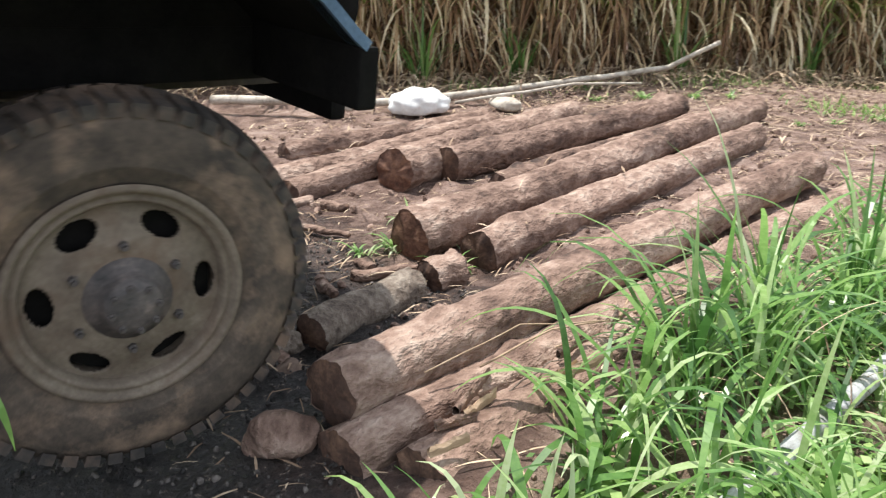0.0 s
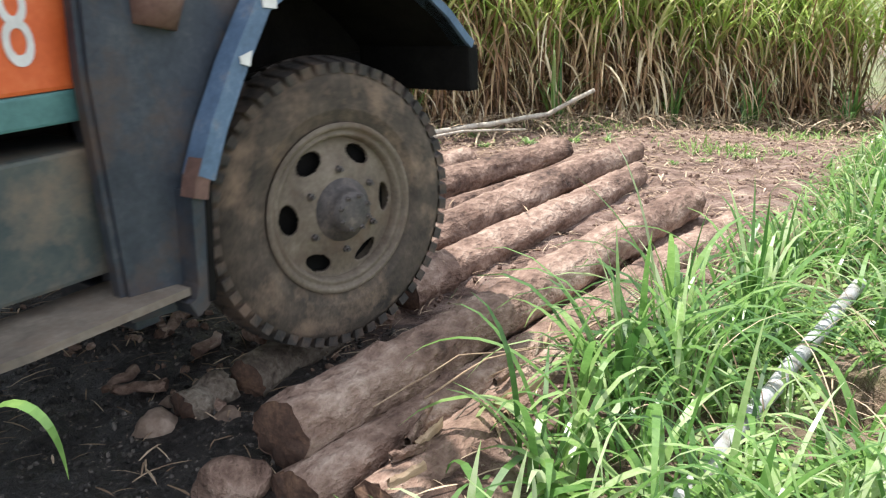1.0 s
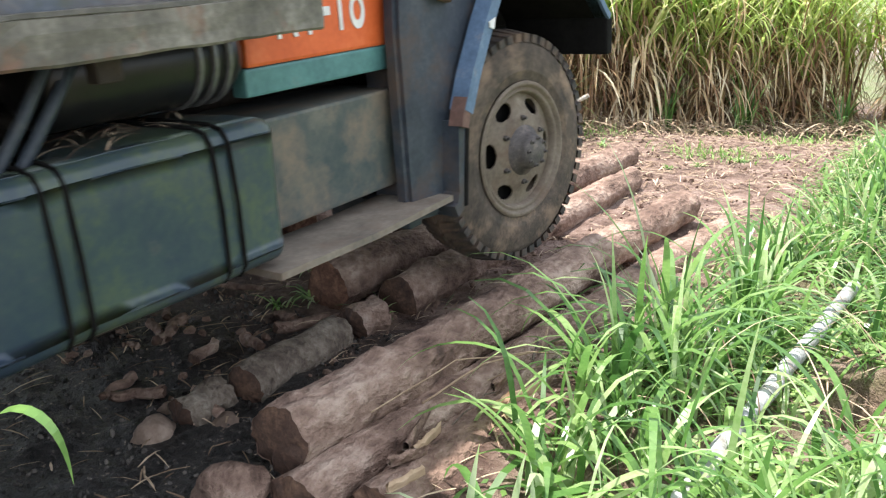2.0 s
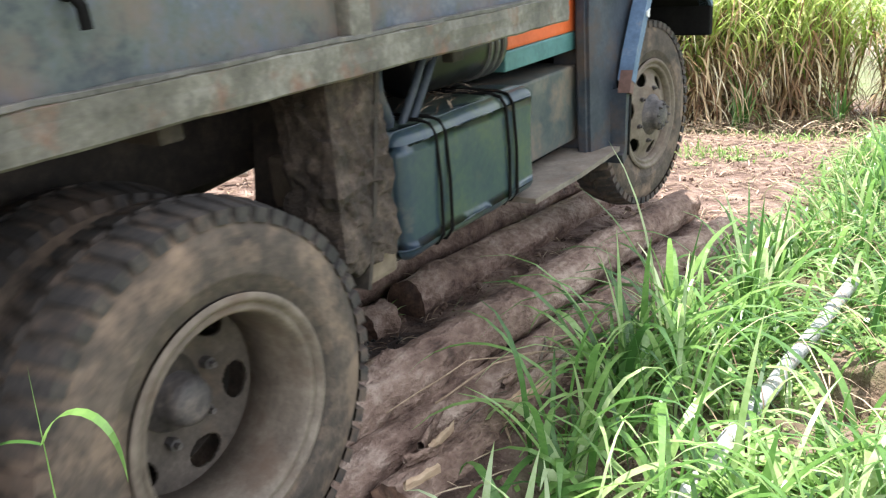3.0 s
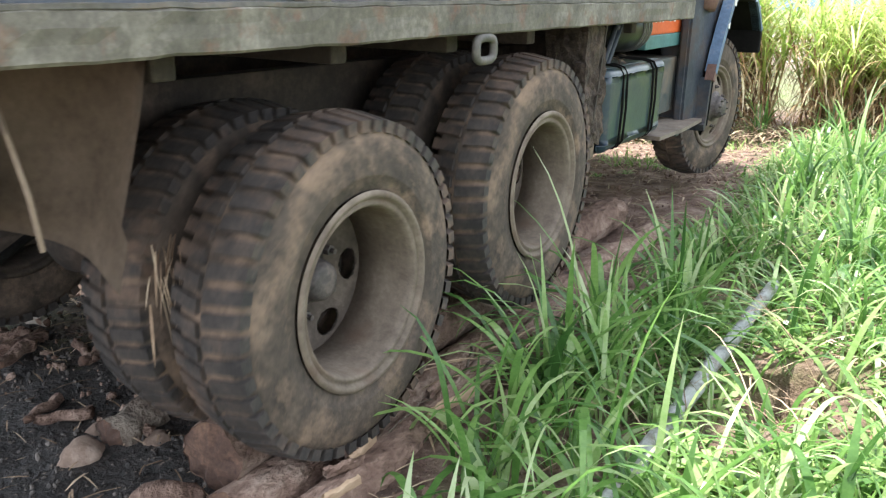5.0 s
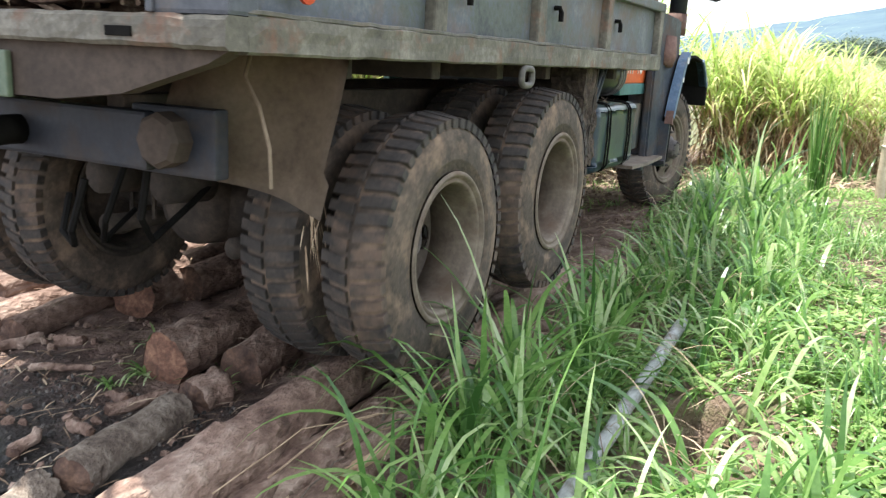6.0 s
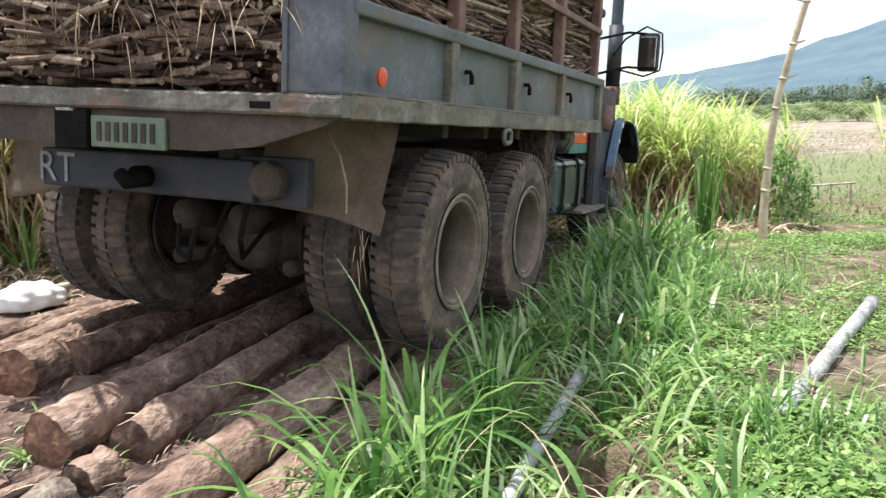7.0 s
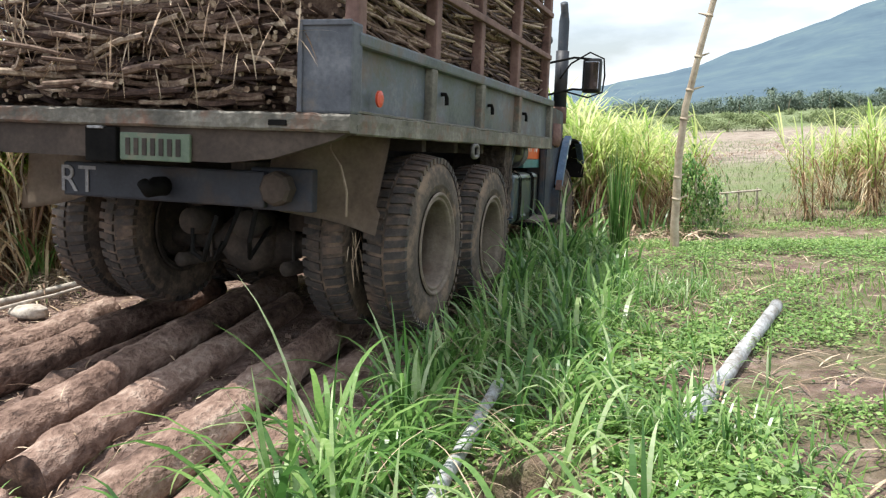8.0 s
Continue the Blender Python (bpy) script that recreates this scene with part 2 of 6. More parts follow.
def raw(name, verts, faces, mat, parent=None, smooth=False):
    me = bpy.data.meshes.new(name)
    me.from_pydata(verts, [], faces)
    me.materials.append(M[mat])
    if smooth:
        for p in me.polygons:
            p.use_smooth = True
    ob = new(name, me)
    if parent is not None:
        ob.parent = parent
    return ob

def box(x0, x1, y0, y1, z0, z1, bevel=0.008, bm=None):
    b2 = bmesh.new()
    bmesh.ops.create_cube(b2, size=1.0)
    for v in b2.verts:
        v.co = Vector((x0 + (v.co.x + 0.5) * (x1 - x0), y0 + (v.co.y + 0.5) * (y1 - y0), z0 + (v.co.z + 0.5) * (z1 - z0)))
    if bevel:
        bmesh.ops.bevel(b2, geom=b2.edges[:], offset=bevel, segments=2, affect="EDGES", profile=0.6)
    if bm is None:
        return b2
    me = bpy.data.meshes.new("tmp")
    b2.to_mesh(me)
    b2.free()
    bm.from_mesh(me)
    bpy.data.meshes.remove(me)
    return bm

def tube(points, radii, seg=10, bm=None, cap=True):
    """A round bar along points with its own radius at each."""
    bm = bm or bmesh.new()
    rings = []
    pts = [Vector(p) for p in points]
    for i, p in enumerate(pts):
        d = (pts[min(i + 1, len(pts) - 1)] - pts[max(i - 1, 0)]).normalized()
        a = d.orthogonal().normalized() if i == 0 else (a - d * a.dot(d)).normalized()
        b = d.cross(a)
        r = radii[i] if isinstance(radii, (list, tuple)) else radii
        rings.append([bm.verts.new(p + (a * math.cos(k * math.tau / seg) + b * math.sin(k * math.tau / seg)) * r) for k in range(seg)])
    for q, w in zip(rings, rings[1:]):
        for k in range(seg):
            bm.faces.new((q[k], q[(k + 1) % seg], w[(k + 1) % seg], w[k]))
    if cap:
        bm.faces.new(rings[0][::-1])
        bm.faces.new(rings[-1])
    return bm

def lathe(profile, seg=48, bm=None, closed=False):
    """Turns (x, r) pairs about the x axis."""
    bm = bm or bmesh.new()
    rings = [[bm.verts.new((x, r * math.cos(k * math.tau / seg), r * math.sin(k * math.tau / seg))) for k in range(seg)] for x, r in profile]
    pairs = list(zip(rings, rings[1:])) + ([(rings[-1], rings[0])] if closed else [])
    for q, w in pairs:
        for k in range(seg):
            bm.faces.new((q[k], w[k], w[(k + 1) % seg], q[(k + 1) % seg]))
    return bm

def sheet(profile, x0, x1, thick=0.02, bm=None):
    """A bent plate: (y, z) profile, carried across from x0 to x1, with thickness."""
    bm = bm or bmesh.new()
    n = len(profile)
    off = []
    for i, p in enumerate(profile):
        a, b = profile[max(i - 1, 0)], profile[min(i + 1, n - 1)]
        d = Vector((b[0] - a[0], b[1] - a[1])).normalized()
        off.append((p[0] - d.y * thick, p[1] + d.x * thick))
    loop = list(profile) + off[::-1]
    l0 = [bm.verts.new((x0, y, z)) for y, z in loop]
    l1 = [bm.verts.new((x1, y, z)) for y, z in loop]
    m = len(loop)
    for i in range(m):
        bm.faces.new((l0[i], l0[(i + 1) % m], l1[(i + 1) % m], l1[i]))
    for i in range(n - 1):
        bm.faces.new((l0[i + 1], l0[i], l0[m - 1 - i], l0[m - 2 - i]))
        bm.faces.new((l1[i], l1[i + 1], l1[m - 2 - i], l1[m - 1 - i]))
    bmesh.ops.recalc_face_normals(bm, faces=bm.faces[:])
    return bm

def nz(x, y, z=0.0, s=1.0):
    return noise.noise(Vector((x * s, y * s, z * s)))

# ---- ground ----
def smoothstep(a, b, v):
    v = min(max((v - a) / (b - a), 0.0), 1.0)
    return v * v * (3 - 2 * v)

PIT = (2.36, -1.50)

def gz(x, y):
    """Height of the ground."""
    h = 0.02 * nz(x, y, 0, 0.9) + 0.012 * nz(x, y, 5, 3.1)
    bed = smoothstep(-3.2, -2.7, y) * (1 - smoothstep(0.1, 1.6, y)) * (1 - smoothstep(1.25, 1.6, x))
    rut = 1 - smoothstep(0.9, 1.5, abs(x - 0.3))
    h += (-0.012 - 0.06 * smoothstep(0.9, 1.1, x)) * bed - 0.10 * rut * (1 - smoothstep(-3.3, -2.5, y)) - 0.10 * smoothstep(1.35, 1.9, x) * (1 - smoothstep(2.2, 2.8, x)) * (1 - smoothstep(0.5, 2.5, y))
    h += 0.02 * smoothstep(1.0, 1.4, x) * (1 - smoothstep(1.4, 1.7, x)) - 0.16 * smoothstep(3.2, 5.0, y) * (1 - smoothstep(40, 90, y))
    if -3.6 < y < 6 and x < 1.7:
        h += (0.030 * nz(x, y, 9, 6.0) + 0.014 * nz(x, y, 2, 17.0)) * (1 - 0.6 * smoothstep(0.6, 1.6, y))
    h -= 0.34 * math.exp(-(((x - PIT[0]) / 0.14) ** 2 + ((y - PIT[1]) / 0.20) ** 2) ** 2)
    return h - 0.03

def axis_steps(lo, hi, step, far):
    inner = list(np.arange(lo, hi + step / 2, step))
    out, d, p = [], step, inner[-1]
    while p < far:
        d *= 1.28
        p += d
        out.append(p)
    low, d, p = [], step, inner[0]
    while p > -far:
        d *= 1.28
        p -= d
        low.append(p)
    return low[::-1] + inner + out

def ground_material():
    m = bpy.data.materials.new("earth")
    m.use_nodes = True
    nt = m.node_tree
    b = nt.nodes["Principled BSDF"]
    tc = nt.nodes.new("ShaderNodeTexCoord")
    sep = nt.nodes.new("ShaderNodeSeparateXYZ")
    nt.links.new(tc.outputs["Object"], sep.inputs[0])
    def nse(scale, detail=7, rough=0.65):
        q = nt.nodes.new("ShaderNodeTexNoise")
        q.inputs["Scale"].default_value, q.inputs["Detail"].default_value, q.inputs["Roughness"].default_value = scale, detail, rough
        nt.links.new(tc.outputs["Object"], q.inputs["Vector"])
        return q.outputs["Fac"]
    def ramp(src, stops):
        r = nt.nodes.new("ShaderNodeValToRGB")
        while len(r.color_ramp.elements) < len(stops):
            r.color_ramp.elements.new(0.5)
        for e, (p, c) in zip(r.color_ramp.elements, stops):
            e.position, e.color = p, (*c, 1)
        nt.links.new(src, r.inputs["Fac"])
        return r.outputs["Color"]
    def rng(src, a, b_, wob=0.0, nsrc=None):
        if wob:
            q = nt.nodes.new("ShaderNodeMath")
            q.operation = "MULTIPLY_ADD"
            nt.links.new(nsrc, q.inputs[0])
            q.inputs[1].default_value = wob
            nt.links.new(src, q.inputs[2])
            src = q.outputs[0]
        q = nt.nodes.new("ShaderNodeMapRange")
        q.interpolation_type = "SMOOTHSTEP"
        q.inputs["From Min"].default_value, q.inputs["From Max"].default_value = a, b_
        nt.links.new(src, q.inputs["Value"])
        return q.outputs["Result"]
    def mul(p, q):
        r = nt.nodes.new("ShaderNodeMath")
        r.operation = "MULTIPLY"
        nt.links.new(p, r.inputs[0])
        nt.links.new(q, r.inputs[1])
        return r.outputs[0]
    def mix(f, p, q):
        r = nt.nodes.new("ShaderNodeMix")
        r.data_type = "RGBA"
        nt.links.new(f, r.inputs["Factor"])
        nt.links.new(p, r.inputs["A"])
        nt.links.new(q, r.inputs["B"])
        return r.outputs["Result"]
    big, mid, fin = nse(1.1), nse(6), nse(38, 5)
    red = ramp(mid, [(0.32, (0.080, 0.045, 0.034)), (0.5, (0.235, 0.150, 0.118)), (0.68, (0.43, 0.315, 0.265))])
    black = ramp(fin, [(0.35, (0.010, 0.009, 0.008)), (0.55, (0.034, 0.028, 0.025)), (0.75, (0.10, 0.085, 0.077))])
    green = ramp(mid, [(0.3, (0.11, 0.10, 0.05)), (0.5, (0.18, 0.165, 0.08)), (0.7, (0.28, 0.235, 0.15))])
    far = ramp(nse(0.5, 6), [(0.3, (0.12, 0.16, 0.055)), (0.45, (0.17, 0.21, 0.08)), (0.6, (0.22, 0.215, 0.12)), (0.75, (0.15, 0.19, 0.07))])
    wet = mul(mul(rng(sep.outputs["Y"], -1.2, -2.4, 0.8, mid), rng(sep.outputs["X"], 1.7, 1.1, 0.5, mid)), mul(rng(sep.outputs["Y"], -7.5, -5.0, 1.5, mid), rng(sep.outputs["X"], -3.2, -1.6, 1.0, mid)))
    # Darker red holds both damp mud and the truck's shade over it
    damp_shade = mul(rng(sep.outputs["Y"], -0.6, -1.8, 0.9, mid), rng(sep.outputs["X"], 1.9, 1.5, 0.3, mid))
    red = mix(damp_shade, red, ramp(mid, [(0.32, (0.036, 0.018, 0.013)), (0.5, (0.105, 0.058, 0.043)), (0.68, (0.25, 0.160, 0.124))]))
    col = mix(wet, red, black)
    col = mix(mul(rng(sep.outputs["X"], 1.75, 2.15, 0.5, mid), rng(big, 0.62, 0.42)), col, green)
    col = mix(rng(sep.outputs["Y"], 7.5, 10.0), col, far)
    col = mix(rng(sep.outputs["Y"], 17.0, 22.0, 4.0, mid), col, ramp(nse(1.6, 6), [(0.35, (0.17, 0.13, 0.10)), (0.5, (0.31, 0.255, 0.20)), (0.68, (0.42, 0.36, 0.29))]))
    col = mix(rng(sep.outputs["Y"], 42.0, 55.0), col, ramp(nse(0.05, 4), [(0.3, (0.12, 0.16, 0.06)), (0.7, (0.19, 0.23, 0.10))]))
    fine_mix = mix(rng(fin, 0.62, 0.72), col, ramp(mid, [(0.3, (0.22, 0.16, 0.12)), (0.7, (0.50, 0.40, 0.31))]))
    nt.links.new(fine_mix, b.inputs["Base Color"])
    rr = nt.nodes.new("ShaderNodeMapRange")
    rr.inputs["To Min"].default_value, rr.inputs["To Max"].default_value = 0.92, 0.55
    nt.links.new(wet, rr.inputs["Value"])
    nt.links.new(rr.outputs["Result"], b.inputs["Roughness"])
    bp = nt.nodes.new("ShaderNodeBump")
    bp.inputs["Strength"].default_value, bp.inputs["Distance"].default_value = 1.0, 0.055
    ad = nt.nodes.new("ShaderNodeMath")
    nt.links.new(mid, ad.inputs[0])
    nt.links.new(fin, ad.inputs[1])
    nt.links.new(ad.outputs[0], bp.inputs["Height"])
    nt.links.new(bp.outputs["Normal"], b.inputs["Normal"])
    return m

def build_ground():
    xs, ys = axis_steps(-2.2, 4.6, 0.045, 2600), axis_steps(-4.2, 6.0, 0.045, 2600)
    verts = [(x, y, gz(x, y)) for y in ys for x in xs]
    w = len(xs)
    faces = [(j * w + i, j * w + i + 1, (j + 1) * w + i + 1, (j + 1) * w + i) for j in range(len(ys) - 1) for i in range(w - 1)]
    me = bpy.data.meshes.new("ground")
    me.from_pydata(verts, [], faces)
    for p in me.polygons:
        p.use_smooth = True
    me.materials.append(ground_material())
    tagged(new("ground", me), "rutted reddish mud track running into weedy field", "ground", kind="structure")

build_ground()

# ---- logs ----
def log(name, a, b, r0, r1, label, seed, mat="bark", end_mat="cut_wood", sag=0.0, rough=1.3, seg=36):
    """A felled trunk from a to b with knobbly bark and hacked ends."""
    a, b = Vector(a), Vector(b)
    d = b - a
    L = d.length
    n = max(12, int(L / 0.03))
    d.normalize()
    s = d.orthogonal().normalized()
    u = d.cross(s)
    bm = bmesh.new()
    rings = []
    rnd = random.Random(seed)
    knots = [(rnd.uniform(0, L), rnd.uniform(0, math.tau), rnd.uniform(0.006, 0.02)) for _ in range(int(L * 3))]
    for i in range(n + 1):
        t = i / n
        c = a.lerp(b, t) + Vector((0.035 * nz(t * 2.2, seed), 0, 0.02 * nz(t * 2.0, seed + 7) - sag * 4 * t * (1 - t)))
        r = r0 + (r1 - r0) * t
        ring = []
        for k in range(seg):
            th = k * math.tau / seg
            q = r * (1 + rough * (0.11 * nz(t * L * 2.0, math.cos(th) * 1.4 + seed, math.sin(th) * 1.4) + 0.03 * nz(t * L * 16, math.cos(th) * 0.8 + seed, math.sin(th) * 0.8) + 0.05 * nz(t * L * 9, math.cos(th) * 3 + seed, math.sin(th) * 3)
                     + 0.05 * nz(t * L * 24, math.cos(th) * 8 + seed, math.sin(th) * 8)))
            for kl, ka, kh in knots:
                e = ((t * L - kl) / 0.05) ** 2 + (math.sin((th - ka) / 2) * 2 * r / 0.04) ** 2
                if e < 6:
                    q += rough * kh * math.exp(-e)
            end = 0.02 * nz(math.cos(th) * 3, math.sin(th) * 3, seed) if i in (0, n) else 0
            ring.append(bm.verts.new(c + (s * math.cos(th) + u * math.sin(th)) * q + d * end))
        rings.append(ring)
    for q, w in zip(rings, rings[1:]):
        for k in range(seg):
            bm.faces.new((q[k], q[(k + 1) % seg], w[(k + 1) % seg], w[k]))
    ends = []
    for ring, sg in ((rings[0], -1), (rings[-1], 1)):
        e = bmesh.new()
        rim = [e.verts.new(v.co - d * sg * 0.004) for v in ring]
        c0 = sum((v.co for v in ring), Vector()) / seg
        inner = [e.verts.new(c0 + (v.co - c0) * 0.6 + d * sg * (0.008 + 0.02 * nz(v.co.x * 12, v.co.z * 12, seed))) for v in ring]
        cv = e.verts.new(c0 + d * sg * 0.010)
        for k in range(seg):
            e.faces.new((rim[k], rim[(k + 1) % seg], inner[(k + 1) % seg], inner[k]))
            e.faces.new((inner[k], inner[(k + 1) % seg], cv))
        bmesh.ops.recalc_face_normals(e, faces=e.faces[:])
        ends.append(e)
    bmesh.ops.recalc_face_normals(bm, faces=bm.faces[:])
    ob = part(name, bm, mat, smooth=True)
    for e in ends:
        part("cut_end", e, end_mat, ob, smooth=True)
    return tagged(ob, label, "log", "logs laid across the track")

LOGS = [
    ((0.965, -3.03, 0.015), (1.06, 0.45, 0.02), 0.115, 0.10, "mud-stained round log laid along the wheel track", 1),
    ((0.51, -1.83, 0.0), (0.51, 0.97, 0.02), 0.105, 0.095, "mud-stained log with dark hacked end", 2),
    ((0.23, -1.97, 0.05), (0.19, 1.70, 0.07), 0.115, 0.10, "smooth straight log with splintered orange end", 3),
    ((-0.48, -0.97, 0.05), (-0.33, 1.50, 0.05), 0.11, 0.10, "knotty log half sunk in red mud", 4),
    ((-0.60, -1.27, 0.05), (-0.84, 0.83, 0.03), 0.135, 0.10, "thick log with split orange wood at its butt", 5),
    ((-0.82, -1.85, 0.0), (-0.99, 0.3, 0.0), 0.085, 0.075, "thin weathered log lying in red mud", 6),
    ((-1.10, -1.75, 0.0), (-1.16, 0.3, 0.0), 0.085, 0.07, "thin weathered log lying in red mud", 7),
    ((-1.60, -1.30, -0.01), (-1.34, 0.4, -0.01), 0.08, 0.07, "thin weathered log lying in red mud", 8),
    ((0.53, -2.76, -0.045), (0.49, -2.22, -0.03), 0.085, 0.085, "short grey log stub beside the long log", 9),
    ((1.11, -3.12, -0.105), (1.35, 0.45, -0.095), 0.10, 0.095, "log sunk deep in mud under the grass edge", 10),
    ((-0.10, -0.95, -0.01), (-0.08, 1.25, 0.0), 0.075, 0.07, "thin log wedged between thicker logs", 11),
    ((0.45, -2.98, -0.075), (0.46, -2.79, -0.06), 0.07, 0.065, "broken log butt lying in black mud", 13),
    ((0.50, -2.13, -0.03), (0.52, -1.97, -0.02), 0.085, 0.08, "short dark log block between two logs", 14),
]
for i, (a, b, r0, r1, lab, sd) in enumerate(LOGS):
    log("log", a, b, r0, r1, lab, sd, end_mat="fresh_wood" if sd in (3, 5) else "cut_wood", mat="old_bark" if sd in (9, 13) else "bark")
log("log", (1.33, -3.02, -0.125), (1.27, -0.1, -0.125), 0.10, 0.09, "sunken muddy log with torn pale splinters", 12, rough=2.0)

def splinter(x, y, z, L, w, turn, tilt, seed, mat="pale_wood"):
    """A torn slab of wood with a ragged end."""
    rnd = random.Random(seed)
    bm = bmesh.new()
    n = 9
    top, low = [], []
    for i in range(n + 1):
        t = i / n
        half = w * (1 - 0.75 * t ** 1.5) * rnd.uniform(0.75, 1.15)
        h = 0.012 * rnd.uniform(0.5, 1.3)
        top.append((bm.verts.new((-half, L * t, h)), bm.verts.new((half * 0.2, L * t + rnd.uniform(-0.01, 0.01), h + 0.012)), bm.verts.new((half, L * t, h))))
        low.append((bm.verts.new((-half, L * t, -0.01)), bm.verts.new((half, L * t, -0.01))))
    for i in range(n):
        a, b, c, d = top[i], top[i + 1], low[i], low[i + 1]
        bm.faces.new((a[0], a[1], b[1], b[0]))
        bm.faces.new((a[1], a[2], b[2], b[1]))
        bm.faces.new((c[0], a[0], b[0], d[0]))
        bm.faces.new((a[2], c[1], d[1], b[2]))
        bm.faces.new((c[1], c[0], d[0], d[1]))
    ob = part("splinter", bm, mat)
    ob.matrix_basis = pose(x, y, z, tilt, 0, turn)
    tagged(ob, "torn pale slab of wood lying on mud", "splinter", "wood splinters")

for i in range(8):
    rs = random.Random(200 + i)
    splinter(1.36 + rs.uniform(-0.08, 0.13), -2.95 + rs.uniform(-0.15, 0.75), -0.015 + rs.uniform(-0.01, 0.02), rs.uniform(0.10, 0.30), rs.uniform(0.005, 0.013), rs.uniform(-40, 20), rs.uniform(-4, 8), 300 + i, "pale_wood" if i % 3 else "bark")

def clods():
    """Loose lumps of mud and gravel between the logs."""
    rnd = random.Random(17)
    base = bmesh.new()
    bmesh.ops.create_icosphere(base, subdivisions=1, radius=1)
    bv, bf = [v.co.copy() for v in base.verts], [[v.index for v in f.verts] for f in base.faces]
    base.free()
    for name, count, xs, ys, rr, mat, label in (("mud_clods", 5200, (-2.6, 2.0), (-2.9, 5.0), (0.004, 0.026), "bark", "crumbled red mud clods between the logs"),
                                               ("gravel", 3600, (-1.2, 1.2), (-3.9, -2.1), (0.003, 0.014), "gravel", "wet black gravel where the wheels pass")):
        vs, fs = [], []
        for _ in range(count):
            x, y = rnd.uniform(*xs), rnd.uniform(*ys)
            r = rr[0] + (rr[1] - rr[0]) * rnd.random() ** 2.5
            z = gz(x, y) + r * 0.25
            i0 = len(vs)
            q = Euler((rnd.uniform(0, 6), rnd.uniform(0, 6), rnd.uniform(0, 6))).to_matrix()
            sx, sy, sz = r * rnd.uniform(0.7, 1.5), r * rnd.uniform(0.6, 1.2), r * rnd.uniform(0.5, 0.9)
            for v in bv:
                w = q @ Vector((v.x * sx, v.y * sy, v.z * sz)) * (1 + 0.3 * nz(v.x * 2 + i0, v.y * 2, v.z * 2))
                vs.append((x + w.x, y + w.y, z + w.z))
            fs.extend([[i0 + k for k in f] for f in bf])
        tagged(raw(name, vs, fs, mat), label, "mud" if mat == "bark" else "gravel", kind="stuff")

M["gravel"] = material("gravel", [(0.1, (0.012, 0.011, 0.010)), (0.5, (0.045, 0.039, 0.036)), (0.9, (0.15, 0.13, 0.115))], 9, 0.6, 0.4, island=0.7)
clods()

for i in range(16):
    rs = random.Random(400 + i)
    x, y, a = rs.uniform(-0.75, 0.45), rs.uniform(-3.0, -1.75), rs.uniform(0, math.tau)
    L, r = rs.uniform(0.10, 0.28), rs.uniform(0.016, 0.036)
    z = gz(x, y) + r * 0.6
    ch = log("wood_chunk", (x, y, z), (x + L * math.cos(a), y + L * math.sin(a), z + rs.uniform(-0.01, 0.03)), r, r * 0.7, "broken chunk of wood lying in dark mud", 30 + i, mat="grey_wood" if i == 4 else "bark", rough=2.0, seg=12)
    tagged(ch, category="wood", group="wood chunks")

def blade(verts, faces, p, d, L, w, droop, rnd, n=5, fold=0.25):
    """An arching leaf blade from p along d, bending down by droop."""
    p, d = Vector(p), Vector(d).normalized()
    side = d.cross(Vector((0, 0, 1)))
    if side.length < 0.05:
        a = rnd.uniform(0, math.tau)
        side = Vector((math.cos(a), math.sin(a), 0))
    side.normalize()
    i0 = len(verts)
    c = p.copy()
    for k in range(n + 1):
        t = k / n
        ww = w * (min(1.0, 0.5 + 2.2 * t) if t < 0.4 else (1 - ((t - 0.4) / 0.6) ** 1.7) + 0.03)
        verts.append(c - side * ww)
        verts.append(c + side * ww)
        d = (d + Vector((0, 0, -droop * (0.4 + t) / n * 2.0))).normalized()
        c = c + d * (L / n)
    for k in range(n):
        q = i0 + 2 * k
        faces.append((q, q + 1, q + 3, q + 2))

# ---- truck ----
# seconds, place, yaw, pitch, roll of the truck; then lift of front, middle and rear axle
DRIVE = [
    (0, -0.258, -3.429, 0.112, -4.354, -3.9, 4.488, -0.107, -0.0, 0.0),
    (0.5, -0.26, -2.88, -0.026, -3.589, -0.9, 0.969, -0.014, 0.0, -0.0),
    (1, -0.247, -2.371, -0.004, -2.321, 2.4, -1.363, 0.029, 0.0, -0.0),
    (2.5, -0.044, -0.787, 0.137, 0.437, 3.67, -0.943, 0.002, -0.006, -0.0),
    (3, 0.04, -0.186, 0.152, 0.325, 4.42, -0.613, 0.008, -0.048, 0.0),
    (3.5, 0.13, 0.296, 0.169, -1.01, 3.222, 0.243, 0.01, -0.002, 0.0),
    (4, 0.209, 0.812, 0.091, -1.472, 1.794, 0.645, 0.001, 0.055, -0.075),
    (5.5, 0.456, 2.269, 0.118, -3.683, -0.264, 3.291, -0.0, 0.031, -0.033),
    (6, 0.599, 2.827, 0.026, -4.797, -1.842, 3.538, -0.0, 0.034, -0.045),
    (6.5, 0.729, 3.355, -0.019, -5.969, -3.025, 3.37, 0.0, 0.018, -0.054),
    (7, 0.893, 4.005, -0.107, -7.077, -3.02, 3.893, 0.0, 0.001, 0.018),
    (7.5, 1.074, 4.52, -0.171, -8.892, -3.772, 3.686, 0.0, -0.0, 0.044),
    (8, 1.181, 4.699, -0.196, -8.31, -3.651, 3.954, -0.0, -0.0, 0.064),
]
R_TYRE = 0.51
AXLES = (0.0, -3.258, -4.441)

